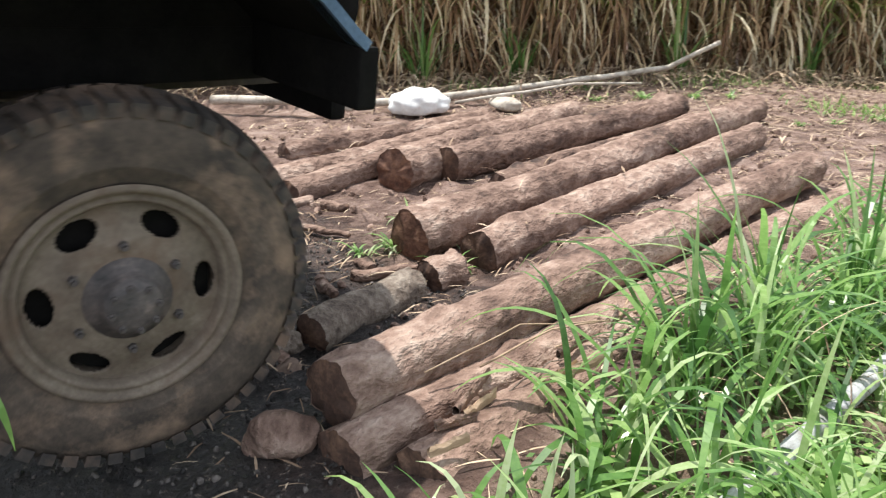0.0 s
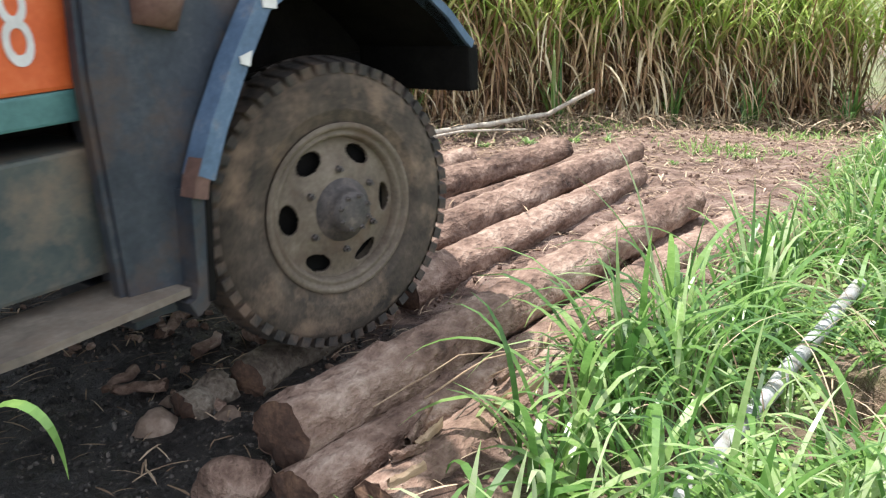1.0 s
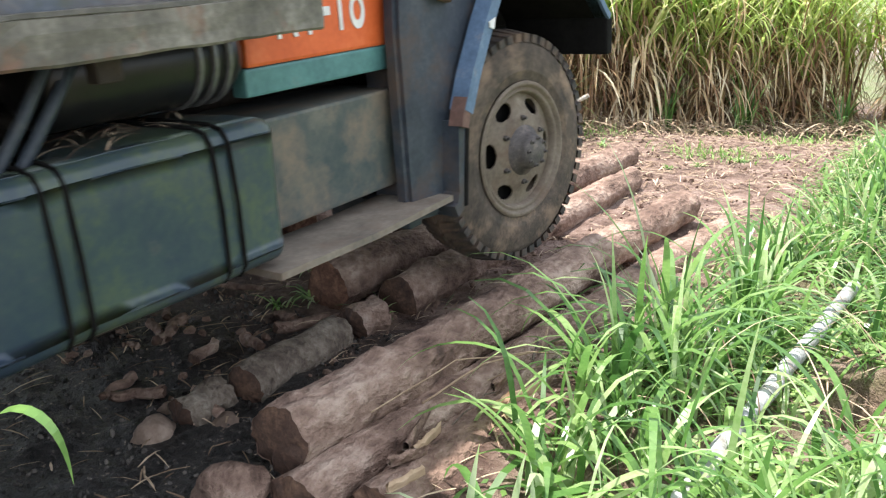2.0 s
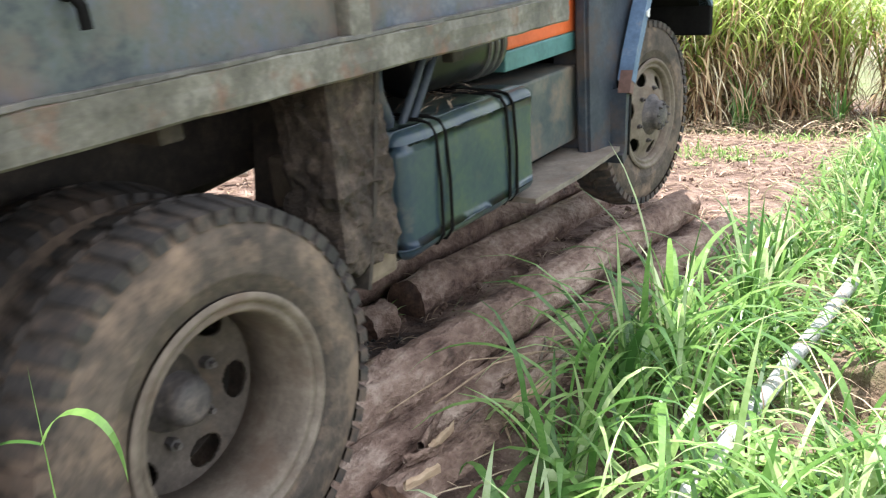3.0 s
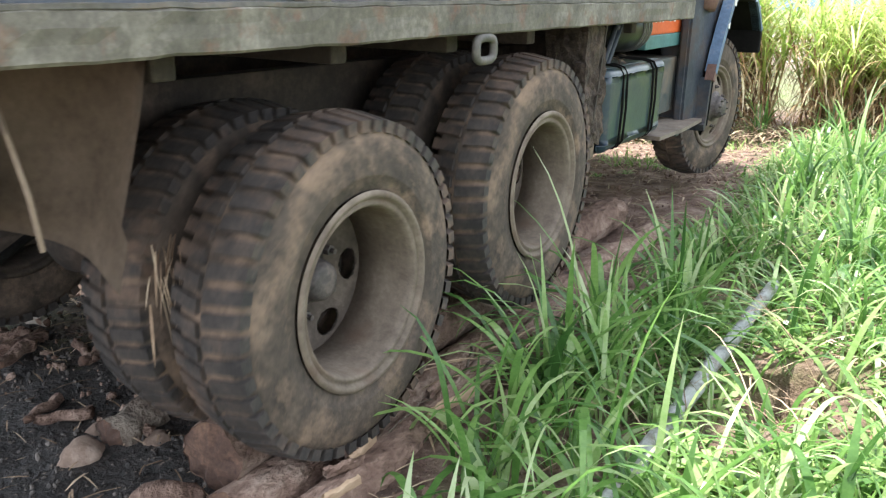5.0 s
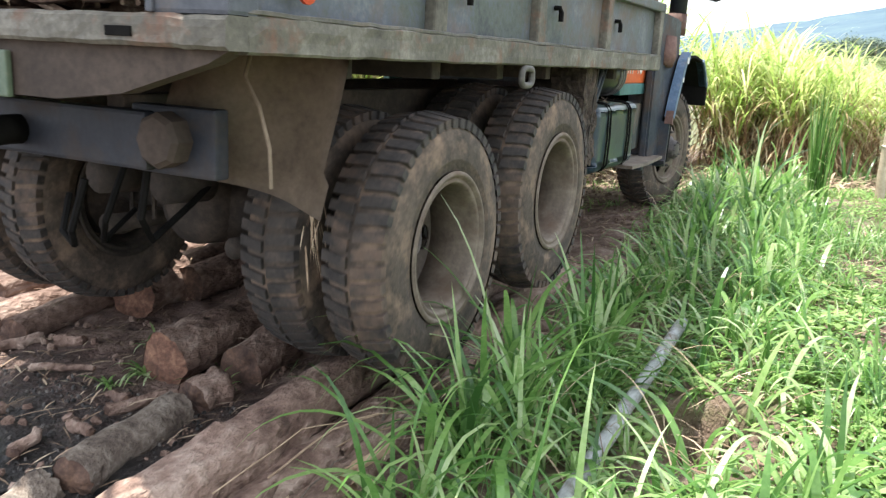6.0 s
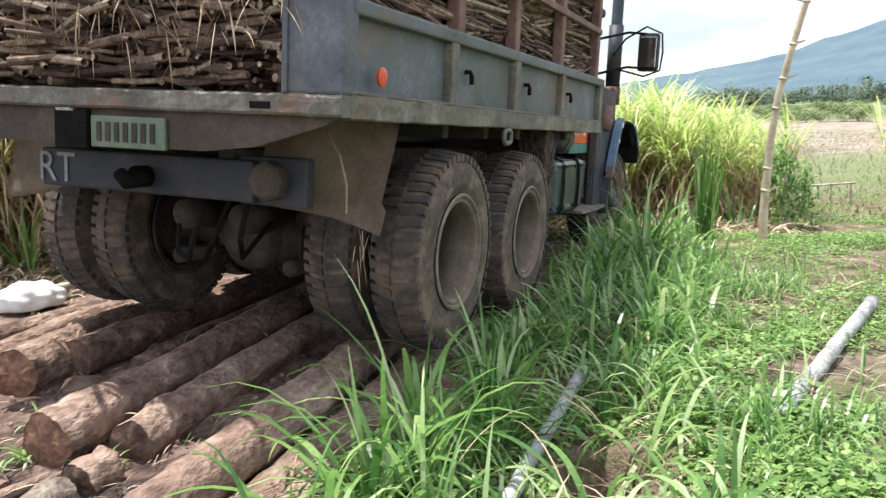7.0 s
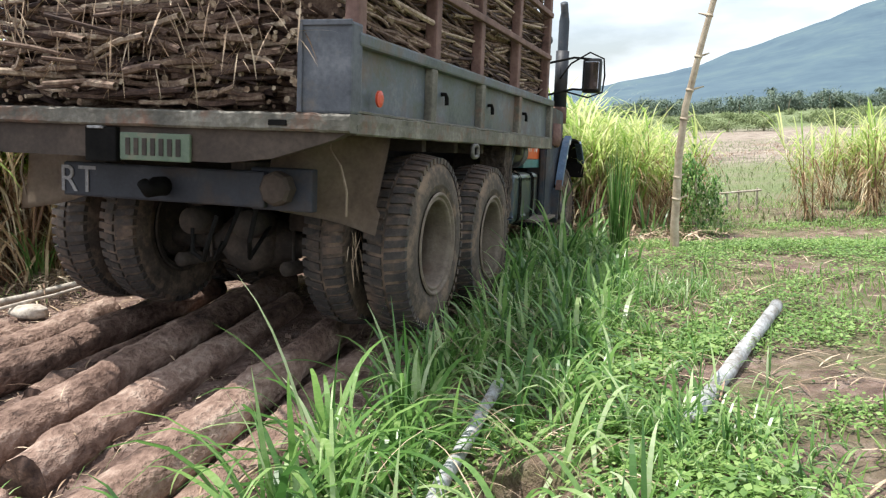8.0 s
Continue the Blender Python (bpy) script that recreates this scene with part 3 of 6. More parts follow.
def drive_at(t):
    """Values between the drive's rows, on a smooth curve."""
    ts = [r[0] for r in DRIVE]
    i = min(max(sum(1 for q in ts if q <= t) - 1, 0), len(ts) - 2)
    def slope(k, j):
        if k == 0:
            return (DRIVE[1][j] - DRIVE[0][j]) / (ts[1] - ts[0])
        if k == len(ts) - 1:
            return (DRIVE[-1][j] - DRIVE[-2][j]) / (ts[-1] - ts[-2])
        return (DRIVE[k + 1][j] - DRIVE[k - 1][j]) / (ts[k + 1] - ts[k - 1])
    h = ts[i + 1] - ts[i]
    u = (t - ts[i]) / h
    return [(2 * u**3 - 3 * u**2 + 1) * DRIVE[i][j] + (u**3 - 2 * u**2 + u) * h * slope(i, j) + (3 * u**2 - 2 * u**3) * DRIVE[i + 1][j] + (u**3 - u**2) * h * slope(i + 1, j) for j in range(1, 10)]

# seconds and steering angle of the front wheels, and the kingpin's offset
STEER = ((0.0, -9.0), (1.0, -11.0), (2.5, -6.0), (3.5, -7.0), (5.5, -11.0), (8.0, -11.0))
KINGPIN = 0.85

def steer_at(t):
    return float(np.interp(t, [q for q, _ in STEER], [a for _, a in STEER]))

def truck_pose(t):
    x, y, z, yaw, pitch, roll = drive_at(t)[:6]
    return pose(x, y, z, pitch, roll, yaw)

def tread(x0, x1, r, seg=52):
    """Chunky bar lugs round a tyre."""
    bm = bmesh.new()
    for k in range(seg):
        a = k * math.tau / seg
        for side in (0, 1):
            sk = 0.5 * math.tau / seg
            xa, xb = (x0, x0 + (x1 - x0) * 0.46) if side == 0 else (x1, x1 - (x1 - x0) * 0.46)
            a0 = a + (sk if side else 0)
            w = 0.32 * math.tau / seg
            vs = []
            for (x, da, rr) in ((xa, 0, r - 0.024), (xb, 0.45 * sk, r - 0.004)):
                for dd in (-w, w):
                    for h in (-0.016, 0.018):
                        th = a0 + da + dd
                        vs.append(bm.verts.new((x, (rr + h) * math.cos(th), (rr + h) * math.sin(th))))
            p = vs
            for f in ((1, 3, 7, 5), (0, 1, 5, 4), (2, 6, 7, 3), (0, 2, 3, 1), (4, 5, 7, 6)):
                bm.faces.new([p[q] for q in f])
    bmesh.ops.recalc_face_normals(bm, faces=bm.faces[:])
    return bm

def tyre(x0, x1, parent, mat):
    r, ri = R_TYRE - 0.008, 0.29
    w = x1 - x0
    prof = [(x0 + 0.03, ri - 0.01), (x0 + 0.002, ri + 0.014), (x0 + 0.001, ri + 0.045), (x0 - 0.004, ri + 0.05), (x0 - 0.004, ri + 0.058), (x0 - 0.003, ri + 0.10), (x0 + 0.004, ri + 0.155), (x0 + 0.018, r - 0.03), (x0 + 0.04, r - 0.008), (x0 + w * 0.5, r),
            (x1 - 0.04, r - 0.008), (x1 - 0.018, r - 0.03), (x1 - 0.004, ri + 0.155), (x1 + 0.003, ri + 0.10), (x1 + 0.004, ri + 0.058), (x1 + 0.004, ri + 0.05), (x1 - 0.001, ri + 0.045), (x1 - 0.002, ri + 0.014), (x1 - 0.03, ri - 0.01)]
    ob = part("tyre", lathe(prof, 64), mat, parent, smooth=True)
    part("tread", tread(x0 + 0.004, x1 - 0.004, r), "rubber", ob)
    return ob

def disc_with_holes(x_in, x_out, r_hole, r_center, n=6, s=1, depth=0.012):
    """A dished wheel disc with n oval openings; built as a ring grid with gaps."""
    bm = bmesh.new()
    seg = 240
    rad = [0.0, 0.07, 0.115, 0.14] + [0.162 + 0.004 * i for i in range(21)] + [0.252, 0.27]
    def xr(r):
        f = smoothstep(0.10, 0.25, r)
        return x_out + (x_in - x_out) * f
    grid = []
    for r in rad:
        grid.append([bm.verts.new((xr(r), r * math.cos(k * math.tau / seg), r * math.sin(k * math.tau / seg))) for k in range(seg)] if r else None)
    for i in range(1, len(rad) - 1):
        for k in range(seg):
            rm = (rad[i] + rad[i + 1]) / 2
            a = ((k + 0.5) * math.tau / seg) % (math.tau / n)
            a = min(a, math.tau / n - a)
            if ((rm - 0.200) / 0.033) ** 2 + (a * 0.200 / 0.053) ** 2 < 1:
                continue
            bm.faces.new((grid[i][k], grid[i][(k + 1) % seg], grid[i + 1][(k + 1) % seg], grid[i + 1][k]))
    cv = bm.verts.new((x_out, 0, 0))
    for k in range(seg):
        bm.faces.new((cv, grid[1][k], grid[1][(k + 1) % seg]))
    bmesh.ops.recalc_face_normals(bm, faces=bm.faces[:])
    geo = bm.faces[:]
    bmesh.ops.solidify(bm, geom=geo, thickness=depth * s)
    return bm

def rim_band(x0, x1, outer):
    """The rim's drum between the flanges with its lock ring; outer is the face that shows."""
    s = 1 if outer == x1 else -1
    f, g = (x1, x0) if s > 0 else (x0, x1)
    prof = [(f + s * 0.004, 0.300), (f + s * 0.012, 0.292), (f + s * 0.010, 0.280), (f - s * 0.004, 0.276), (f - s * 0.006, 0.268), (f + s * 0.002, 0.262), (f - s * 0.006, 0.252),
            (f - s * 0.03, 0.246), (f - s * 0.10, 0.240), (f - s * 0.23, 0.242), (g + s * 0.02, 0.25), (g, 0.29), (g + s * 0.01, 0.30)]
    return lathe(prof, 64)

def hub_mesh(x0, x1, r, s, studs=6):
    bm = lathe([(x0, r * 1.35), (x0 + s * 0.02, r * 1.3), (x0 + s * 0.03, r), (x1 - s * 0.03, r * 0.92), (x1 - s * 0.008, r * 0.8), (x1, r * 0.55), (x1 + s * 0.001, 0.001)], 28)
    return bm

def nuts(x, r, s, wheel, name="wheel_nut", n=6, size=1.0):
    me = None
    for k in range(n):
        a = (k + 0.5) * math.tau / n
        if me is None:
            ob = part(name, tube([(0, 0, 0), (s * 0.028 * size, 0, 0), (s * 0.029 * size, 0, 0), (s * 0.045 * size, 0, 0)], [0.017 * size, 0.017 * size, 0.009 * size, 0.009 * size], 6), "hub", wheel)
            me = ob.data
        else:
            ob = new(name, me)
            ob.parent = wheel
        ob.matrix_basis = pose(x, r * math.cos(a), r * math.sin(a))

def front_wheel(truck, s):
    """s: +1 for the side towards the grass."""
    f, g = s * 1.017, s * 0.775
    x0, x1 = min(f, g), max(f, g)
    w = part("wheel", disc_with_holes(f - s * 0.045, f - s * 0.005, 0.19, 0.1, s=-s), "rim", truck, "dusty steel disc wheel with oval openings", smooth=True)
    part("rim_band", rim_band(x0, x1, f), "rim", w, smooth=True)
    tyre(x0, x1, w, "rubber_muddy")
    part("hub", hub_mesh(f - s * 0.01, f + s * 0.08, 0.085, s), "hub", w, smooth=True)
    nuts(f - s * 0.008, 0.142, s, w, size=0.75)
    nuts(f + s * 0.064, 0.058, s, w, "hub_bolt", 8, 0.6)
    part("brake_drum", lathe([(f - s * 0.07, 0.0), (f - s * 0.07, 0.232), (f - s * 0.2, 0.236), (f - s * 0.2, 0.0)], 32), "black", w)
    return w

def rear_wheel(truck, s):
    f = s * 1.166
    g = f - s * 0.25
    x0, x1 = min(f, g), max(f, g)
    w = part("wheel", disc_with_holes(f - s * 0.225, f - s * 0.260, 0.19, 0.1, s=-s), "rim_dark", truck, "deep-dished dual wheel caked in dry mud", smooth=True)
    part("rim_band", rim_band(x0, x1, f), "rim", w, smooth=True)
    tyre(x0, x1, w, "rubber_muddy")
    i1 = f - s * 0.36
    i0 = i1 - s * 0.25
    tyre(min(i0, i1), max(i0, i1), w, "rubber_muddy")
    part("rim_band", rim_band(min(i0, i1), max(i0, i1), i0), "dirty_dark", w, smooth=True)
    part("hub", hub_mesh(f - s * 0.250, f - s * 0.145, 0.07, s), "hub", w, smooth=True)
    nuts(f - s * 0.248, 0.125, s, w)
    part("brake_drum", lathe([(i0 + s * 0.05, 0.0), (i0 + s * 0.05, 0.2), (i0 + s * 0.15, 0.21), (f - s * 0.26, 0.21)], 32), "dirty_dark", w)
    return w

truck = new("truck")
tagged(truck, "old six-wheel-drive cargo truck loaded with cut sugar cane", "truck")
WHEELS = []

def wheel_set():
    for ai, y in enumerate(AXLES):
        for s in (1, -1):
            w = front_wheel(truck, s) if ai == 0 else rear_wheel(truck, s)
            WHEELS.append((w, ai, y, s))

wheel_set()

def P(name, bm, mat, parent=None, label="", smooth=False):
    return part(name, bm, mat, parent or truck, label, smooth)

M["steel_dark"] = material("steel_dark", [(0.25, (0.010, 0.013, 0.019)), (0.55, (0.026, 0.030, 0.039)), (0.8, (0.060, 0.062, 0.070))], 4, 0.55, 0.2, fine=50, dirt=(0.070, 0.052, 0.040), dirt_amount=0.42, dirt_scale=3)
M["tail_brown"] = material("tail_brown", [(0.2, (0.026, 0.019, 0.015)), (0.5, (0.060, 0.044, 0.034)), (0.8, (0.110, 0.082, 0.063))], 4, 0.8, 0.3, fine=45)

def chassis():
    for s in (1, -1):
        P("frame_rail", box(s * 0.42 - 0.04, s * 0.42 + 0.04, -5.35, 1.0, 0.80, 1.02), "dirty_dark")
        P("leaf_spring", sheet([(-4.55, 0.62), (-4.2, 0.72), (-3.85, 0.76), (-3.5, 0.72), (-3.15, 0.62)], s * 0.40 - 0.05, s * 0.40 + 0.05, 0.09), "dirty_dark")
    for y in AXLES:
        P("axle", tube([(-0.95, y, 0.51), (-0.3, y, 0.51), (-0.12, y, 0.51), (0.12, y, 0.51), (0.3, y, 0.51), (0.95, y, 0.51)], [0.07, 0.075, 0.16, 0.16, 0.075, 0.07], 16), "dirty_dark", smooth=True)
    P("differential", tube([(0, -4.65, 0.52), (0, -4.6, 0.52), (0, -4.45, 0.52), (0, -4.2, 0.55)], [0.1, 0.18, 0.2, 0.08], 20), "dirty_dark", smooth=True)
    P("driveshaft", tube([(0, -4.2, 0.55), (0, -3.3, 0.58), (0, -1.6, 0.75)], 0.05, 12), "dirty_dark", smooth=True)
    P("crossmember", box(-0.62, 0.60, -5.40, -5.33, 0.80, 0.98, 0.012), "steel_dark", label="blue-grey painted rear crossmember with chipped lettering")
    P("pintle", tube([(0.02, -5.40, 0.88), (0.02, -5.46, 0.88), (0.02, -5.52, 0.86), (0.02, -5.56, 0.90)], [0.05, 0.05, 0.035, 0.03], 12), "black", smooth=True)
    P("end_cap", tube([(0.67, -5.30, 0.90), (0.67, -5.42, 0.90), (0.67, -5.435, 0.90), (0.67, -5.44, 0.90)], [0.085, 0.085, 0.07, 0.03], 8), "tail_brown", label="hexagonal mud-covered bracket cap")
    P("hitch_bracket", box(0.50, 0.84, -5.36, -5.30, 0.79, 1.0, 0.01), "steel_dark")
    P("air_hose", tube([(0.35, -5.42, 0.75), (0.30, -5.44, 0.58), (0.26, -5.40, 0.52), (0.18, -5.38, 0.55), (0.12, -5.3, 0.66)], 0.012, 6), "black")
    for x in (-0.36, 0.36):
        P("torque_rod", tube([(x, -4.75, 0.40), (x, -4.3, 0.38), (x, -3.9, 0.42)], [0.045, 0.03, 0.045], 10), "dirty_dark", smooth=True)
        P("spring_seat", box(x - 0.10, x + 0.10, -4.56, -4.32, 0.60, 0.78, 0.02), "dirty_dark")
        for y in (-4.54, -4.34):
            P("u_bolt", tube([(x - 0.07, y, 0.40), (x - 0.07, y, 0.74), (x, y, 0.79), (x + 0.07, y, 0.74), (x + 0.07, y, 0.40)], 0.011, 6), "dirty_dark")
    P("brake_hose", tube([(0.50, -5.30, 0.80), (0.46, -5.30, 0.62), (0.40, -5.20, 0.52), (0.30, -4.90, 0.60), (0.25, -4.7, 0.68)], 0.013, 6), "black")
    P("brake_hose", tube([(0.42, -5.32, 0.80), (0.34, -5.34, 0.60), (0.22, -5.25, 0.50), (0.10, -5.0, 0.56)], 0.011, 6), "black")
    for x in (-0.15, 0.2):
        P("brake_chamber", tube([(x, -4.75, 0.66), (x, -4.95, 0.66)], [0.09, 0.075], 16), "dirty_dark", smooth=True)

def battered(a, b, w, h, n=70):
    """A straight bar with dents along its edges: half width w, half height h."""
    a, b = Vector(a), Vector(b)
    d = (b - a).normalized()
    side = d.cross(Vector((0, 0, 1)))
    c = 0.25 * min(w, h)
    prof = ((-w, -h + c), (-w + c, -h), (w - c, -h), (w, -h + c), (w, -h * 0.3), (w, h * 0.3), (w, h - c), (w - c, h), (-w + c, h), (-w, h - c), (-w, h * 0.3), (-w, -h * 0.3))
    bm = bmesh.new()
    rings = []
    for i in range(n + 1):
        p = a.lerp(b, i / n)
        q = i * 0.35
        rings.append([bm.verts.new(p + side * (u + 0.003 * nz(q, u * 30, v * 30) + 0.003 * nz(q * 3, v * 40, 2)) + Vector((0, 0, v + 0.0035 * nz(q, u * 20 + 5, v * 20) + 0.003 * nz(q * 3.1, u * 30, 7)))) for u, v in prof])
    m = len(prof)
    for r0, r1 in zip(rings, rings[1:]):
        for k in range(m):
            bm.faces.new((r0[k], r0[(k + 1) % m], r1[(k + 1) % m], r1[k]))
    bm.faces.new(rings[0])
    bm.faces.new(rings[-1][::-1])
    bmesh.ops.recalc_face_normals(bm, faces=bm.faces[:])
    return bm

def crusted(x0, x1, y0, y1, z0, z1, amount=0.03):
    """A box grown over with a lumpy crust."""
    bm = box(x0, x1, y0, y1, z0, z1, 0)
    bmesh.ops.subdivide_edges(bm, edges=bm.edges[:], cuts=26, use_grid_fill=True)
    for v in bm.verts:
        c = v.co
        v.co = c + (c - Vector(((x0 + x1) / 2, (y0 + y1) / 2, (z0 + z1) / 2))).normalized() * (amount * nz(c.x, c.y, c.z, 11) + 0.66 * amount * nz(c.x, c.y, c.z, 30))
    return bm

M["mud_crust"] = material("mud_crust", [(0.25, (0.018, 0.014, 0.011)), (0.5, (0.055, 0.040, 0.031)), (0.75, (0.13, 0.095, 0.072))], 14, 0.92, 1.0, fine=55, bump_distance=0.02)

def cargo_bed():
    y0, y1 = -5.62, -1.42
    P("bed_floor", box(-1.15, 1.15, y0, y1, 1.20, 1.25), "dirty_dark")
    for y in (-5.0, -4.4, -3.8, -3.2, -2.6, -2.0):
        P("floor_bearer", box(-1.05, 1.05, y - 0.035, y + 0.035, 1.10, 1.2), "dirty_dark")
    for s in (1, -1):
        P("lower_rail", battered((s * 1.165, y0, 1.213), (s * 1.165, y1, 1.213), 0.025, 0.048), "steel_rail", label="dented side sill rubbed to bare metal")
        P("rail_lip", battered((s * 1.176, y0, 1.264), (s * 1.176, y1, 1.264), 0.014, 0.006), "ring_steel", label="worn pale edge along the side sill")
        P("side_panel", box(s * 1.135 - 0.012, s * 1.135 + 0.012, y0 + 0.03, y1, 1.255, 1.55, 0.004), "steel_green", label="faded green and blue steel side panel")
        P("top_rail", box(s * 1.15 - 0.045, s * 1.15 + 0.045, y0, y1, 1.545, 1.605, 0.012), "steel_green")
        for y in (-4.64, -3.69, -2.67, -1.48):
            P("stake_pocket", box(s * 1.165 - 0.025, s * 1.165 + 0.025, y - 0.045, y + 0.045, 1.255, 1.55, 0.01), "steel_rail")
        for y in (-4.42, -3.45, -2.45):
            b = tube([(s * 1.15, y, 1.43), (s * 1.175, y, 1.43), (s * 1.18, y + 0.01, 1.41), (s * 1.18, y + 0.012, 1.37)], 0.012, 6)
            P("lashing_hook", b, "black")
        for y, h in ((-5.47, 2.62), (-4.45, 2.66), (-3.57, 2.64), (-2.56, 2.66), (-1.46, 2.7)):
            P("load_post", box(s * 1.10 - 0.035, s * 1.10 + 0.035, y - 0.045, y + 0.045, 1.26, h, 0.012), "rust_post", label="rusty brown steel post")
        for z in (1.98, 2.35):
            P("load_rail", box(s * 1.135 - 0.02, s * 1.135 + 0.02, -5.45, -1.45, z - 0.022, z + 0.022, 0.008), "rust_post")
    P("headboard", box(-1.12, 1.12, -1.44, -1.40, 1.25, 2.3, 0.01), "dirty_dark")
    # rear sill and corner boxes
    P("rear_sill", battered((-1.19, -5.65, 1.212), (1.19, -5.65, 1.212), 0.05, 0.04), "steel_rail", label="bare scuffed steel sill across the tail")
    for s in (1, -1):
        x0, x1 = sorted((s * 0.94, s * 1.19))
        P("corner_frame", box(x0 - 0.004, x0 + 0.02, -5.70, -5.688, 1.255, 1.645, 0.004), "steel_grey")
        P("corner_frame", box(x0 + 0.02, x1, -5.70, -5.688, 1.62, 1.645, 0.004), "steel_grey")
        P("corner_box", box(x0, x1, -5.69, -5.58, 1.252, 1.64, 0.012), "steel_grey", label="blue-grey steel corner box")
    P("side_marker", tube([(1.19, -5.40, 1.335), (1.20, -5.40, 1.335), (1.205, -5.40, 1.335)], [0.038, 0.038, 0.02], 14), "red", label="broken red side reflector")
    b = bmesh.new()
    vs = [b.verts.new((x, -5.66, z)) for x, z in ((-1.15, 1.175), (1.17, 1.175), (1.10, 1.14), (0.80, 1.05), (0.55, 1.02), (-0.75, 1.02), (-1.0, 1.08), (-1.15, 1.15))]
    f = b.faces.new(vs)
    r = bmesh.ops.extrude_face_region(b, geom=[f])
    for v in r["geom"]:
        if isinstance(v, bmesh.types.BMVert):
            v.co.y += 0.06
    bmesh.ops.recalc_face_normals(b, faces=b.faces[:])
    P("tail_beam", b, "tail_brown", label="brown mud-stained beam under the tail")
    # Black block stands in for the shaded gap beside the plate
    P("plate_recess", box(-0.21, -0.03, -5.69, -5.655, 1.0, 1.165, 0.006), "black")
    pl = P("number_plate", box(-0.01, 0.38, -5.685, -5.665, 1.012, 1.142, 0.006), "plate", label="dirty pale green number plate")
    for k in range(7):
        part("plate_mark", box(0.025 + k * 0.047, 0.05 + k * 0.047, -5.690, -5.684, 1.037, 1.117, 0.002), "dirty_dark", pl)
    # Black inlay for the slot's dark inside; no hole is cut
    P("sill_slot", box(0.80, 0.89, -5.706, -5.699, 1.195, 1.220, 0.002), "black")
    P("tail_lamp_bracket", box(-0.19, -0.10, -5.70, -5.67, 1.155, 1.168, 0.003), "faded_white")
    for s in (1, -1):
        # hanging mud flap with a wavy edge
        b = bmesh.new()
        n, m = 14, 14
        g = [[b.verts.new((s * (0.55 + 0.59 * i / n + (0.03 if j > m - 4 else 0) * i / n - 0.06 * j / m * (i / n)), -5.17 - 0.06 * math.sin(i / n * 5 + j / m * 2) - 0.10 * (1 - i / n) * j / m,
                           1.185 - (0.39 + 0.11 * i / n) * j / m)) for j in range(m + 1)] for i in range(n + 1)]
        for i in range(n):
            for j in range(m):
                b.faces.new((g[i][j], g[i + 1][j], g[i + 1][j + 1], g[i][j + 1]))
        bmesh.ops.solidify(b, geom=b.faces[:], thickness=0.012)
        P("mud_flap", b, "mud_flap", label="sagging tan mud flap crusted with dry mud", smooth=True)
        P("flap_cord", tube([(s * 0.88, -5.24, 1.19), (s * 0.90, -5.30, 1.10), (s * 0.97, -5.32, 1.02), (s * 1.0, -5.31, 0.90), (s * 0.99, -5.29, 0.78)], 0.006, 6), "mud_flap")
        b = tube([(s * 1.18, -3.81 + 0.058 * math.copysign(abs(math.cos(a)) ** 0.6, math.cos(a)), 1.118 + 0.037 * math.copysign(abs(math.sin(a)) ** 0.6, math.sin(a))) for a in [k * math.tau / 24 for k in range(25)]], 0.015, 10, cap=False)
        P("lashing_ring", b, "ring_steel", label="thick worn steel ring under the bed side", smooth=True)
        P("front_mud_guard", sheet([(-2.52, 1.16), (-2.56, 0.95), (-2.60, 0.74), (-2.66, 0.54)], *sorted((s * 0.62, s * 1.10)), 0.015), "dirty_dark", label="mud-caked splash guard before the rear wheels")
        P("guard_stay", crusted(s * 1.0 - 0.10, s * 1.0 + 0.10, -2.74, -2.50, 0.60, 1.16), "mud_crust", label="splash guard bracket thick with dried mud")

M["gloss_black"] = material("gloss_black", [(0.2, (0.006, 0.006, 0.007)), (0.8, (0.018, 0.018, 0.018))], 9, 0.3, 0.1, spec=0.35)
M["band_metal"] = material("band_metal", [(0.2, (0.10, 0.10, 0.10)), (0.8, (0.26, 0.26, 0.26))], 9, 0.4, 0.1, metal=0.6)

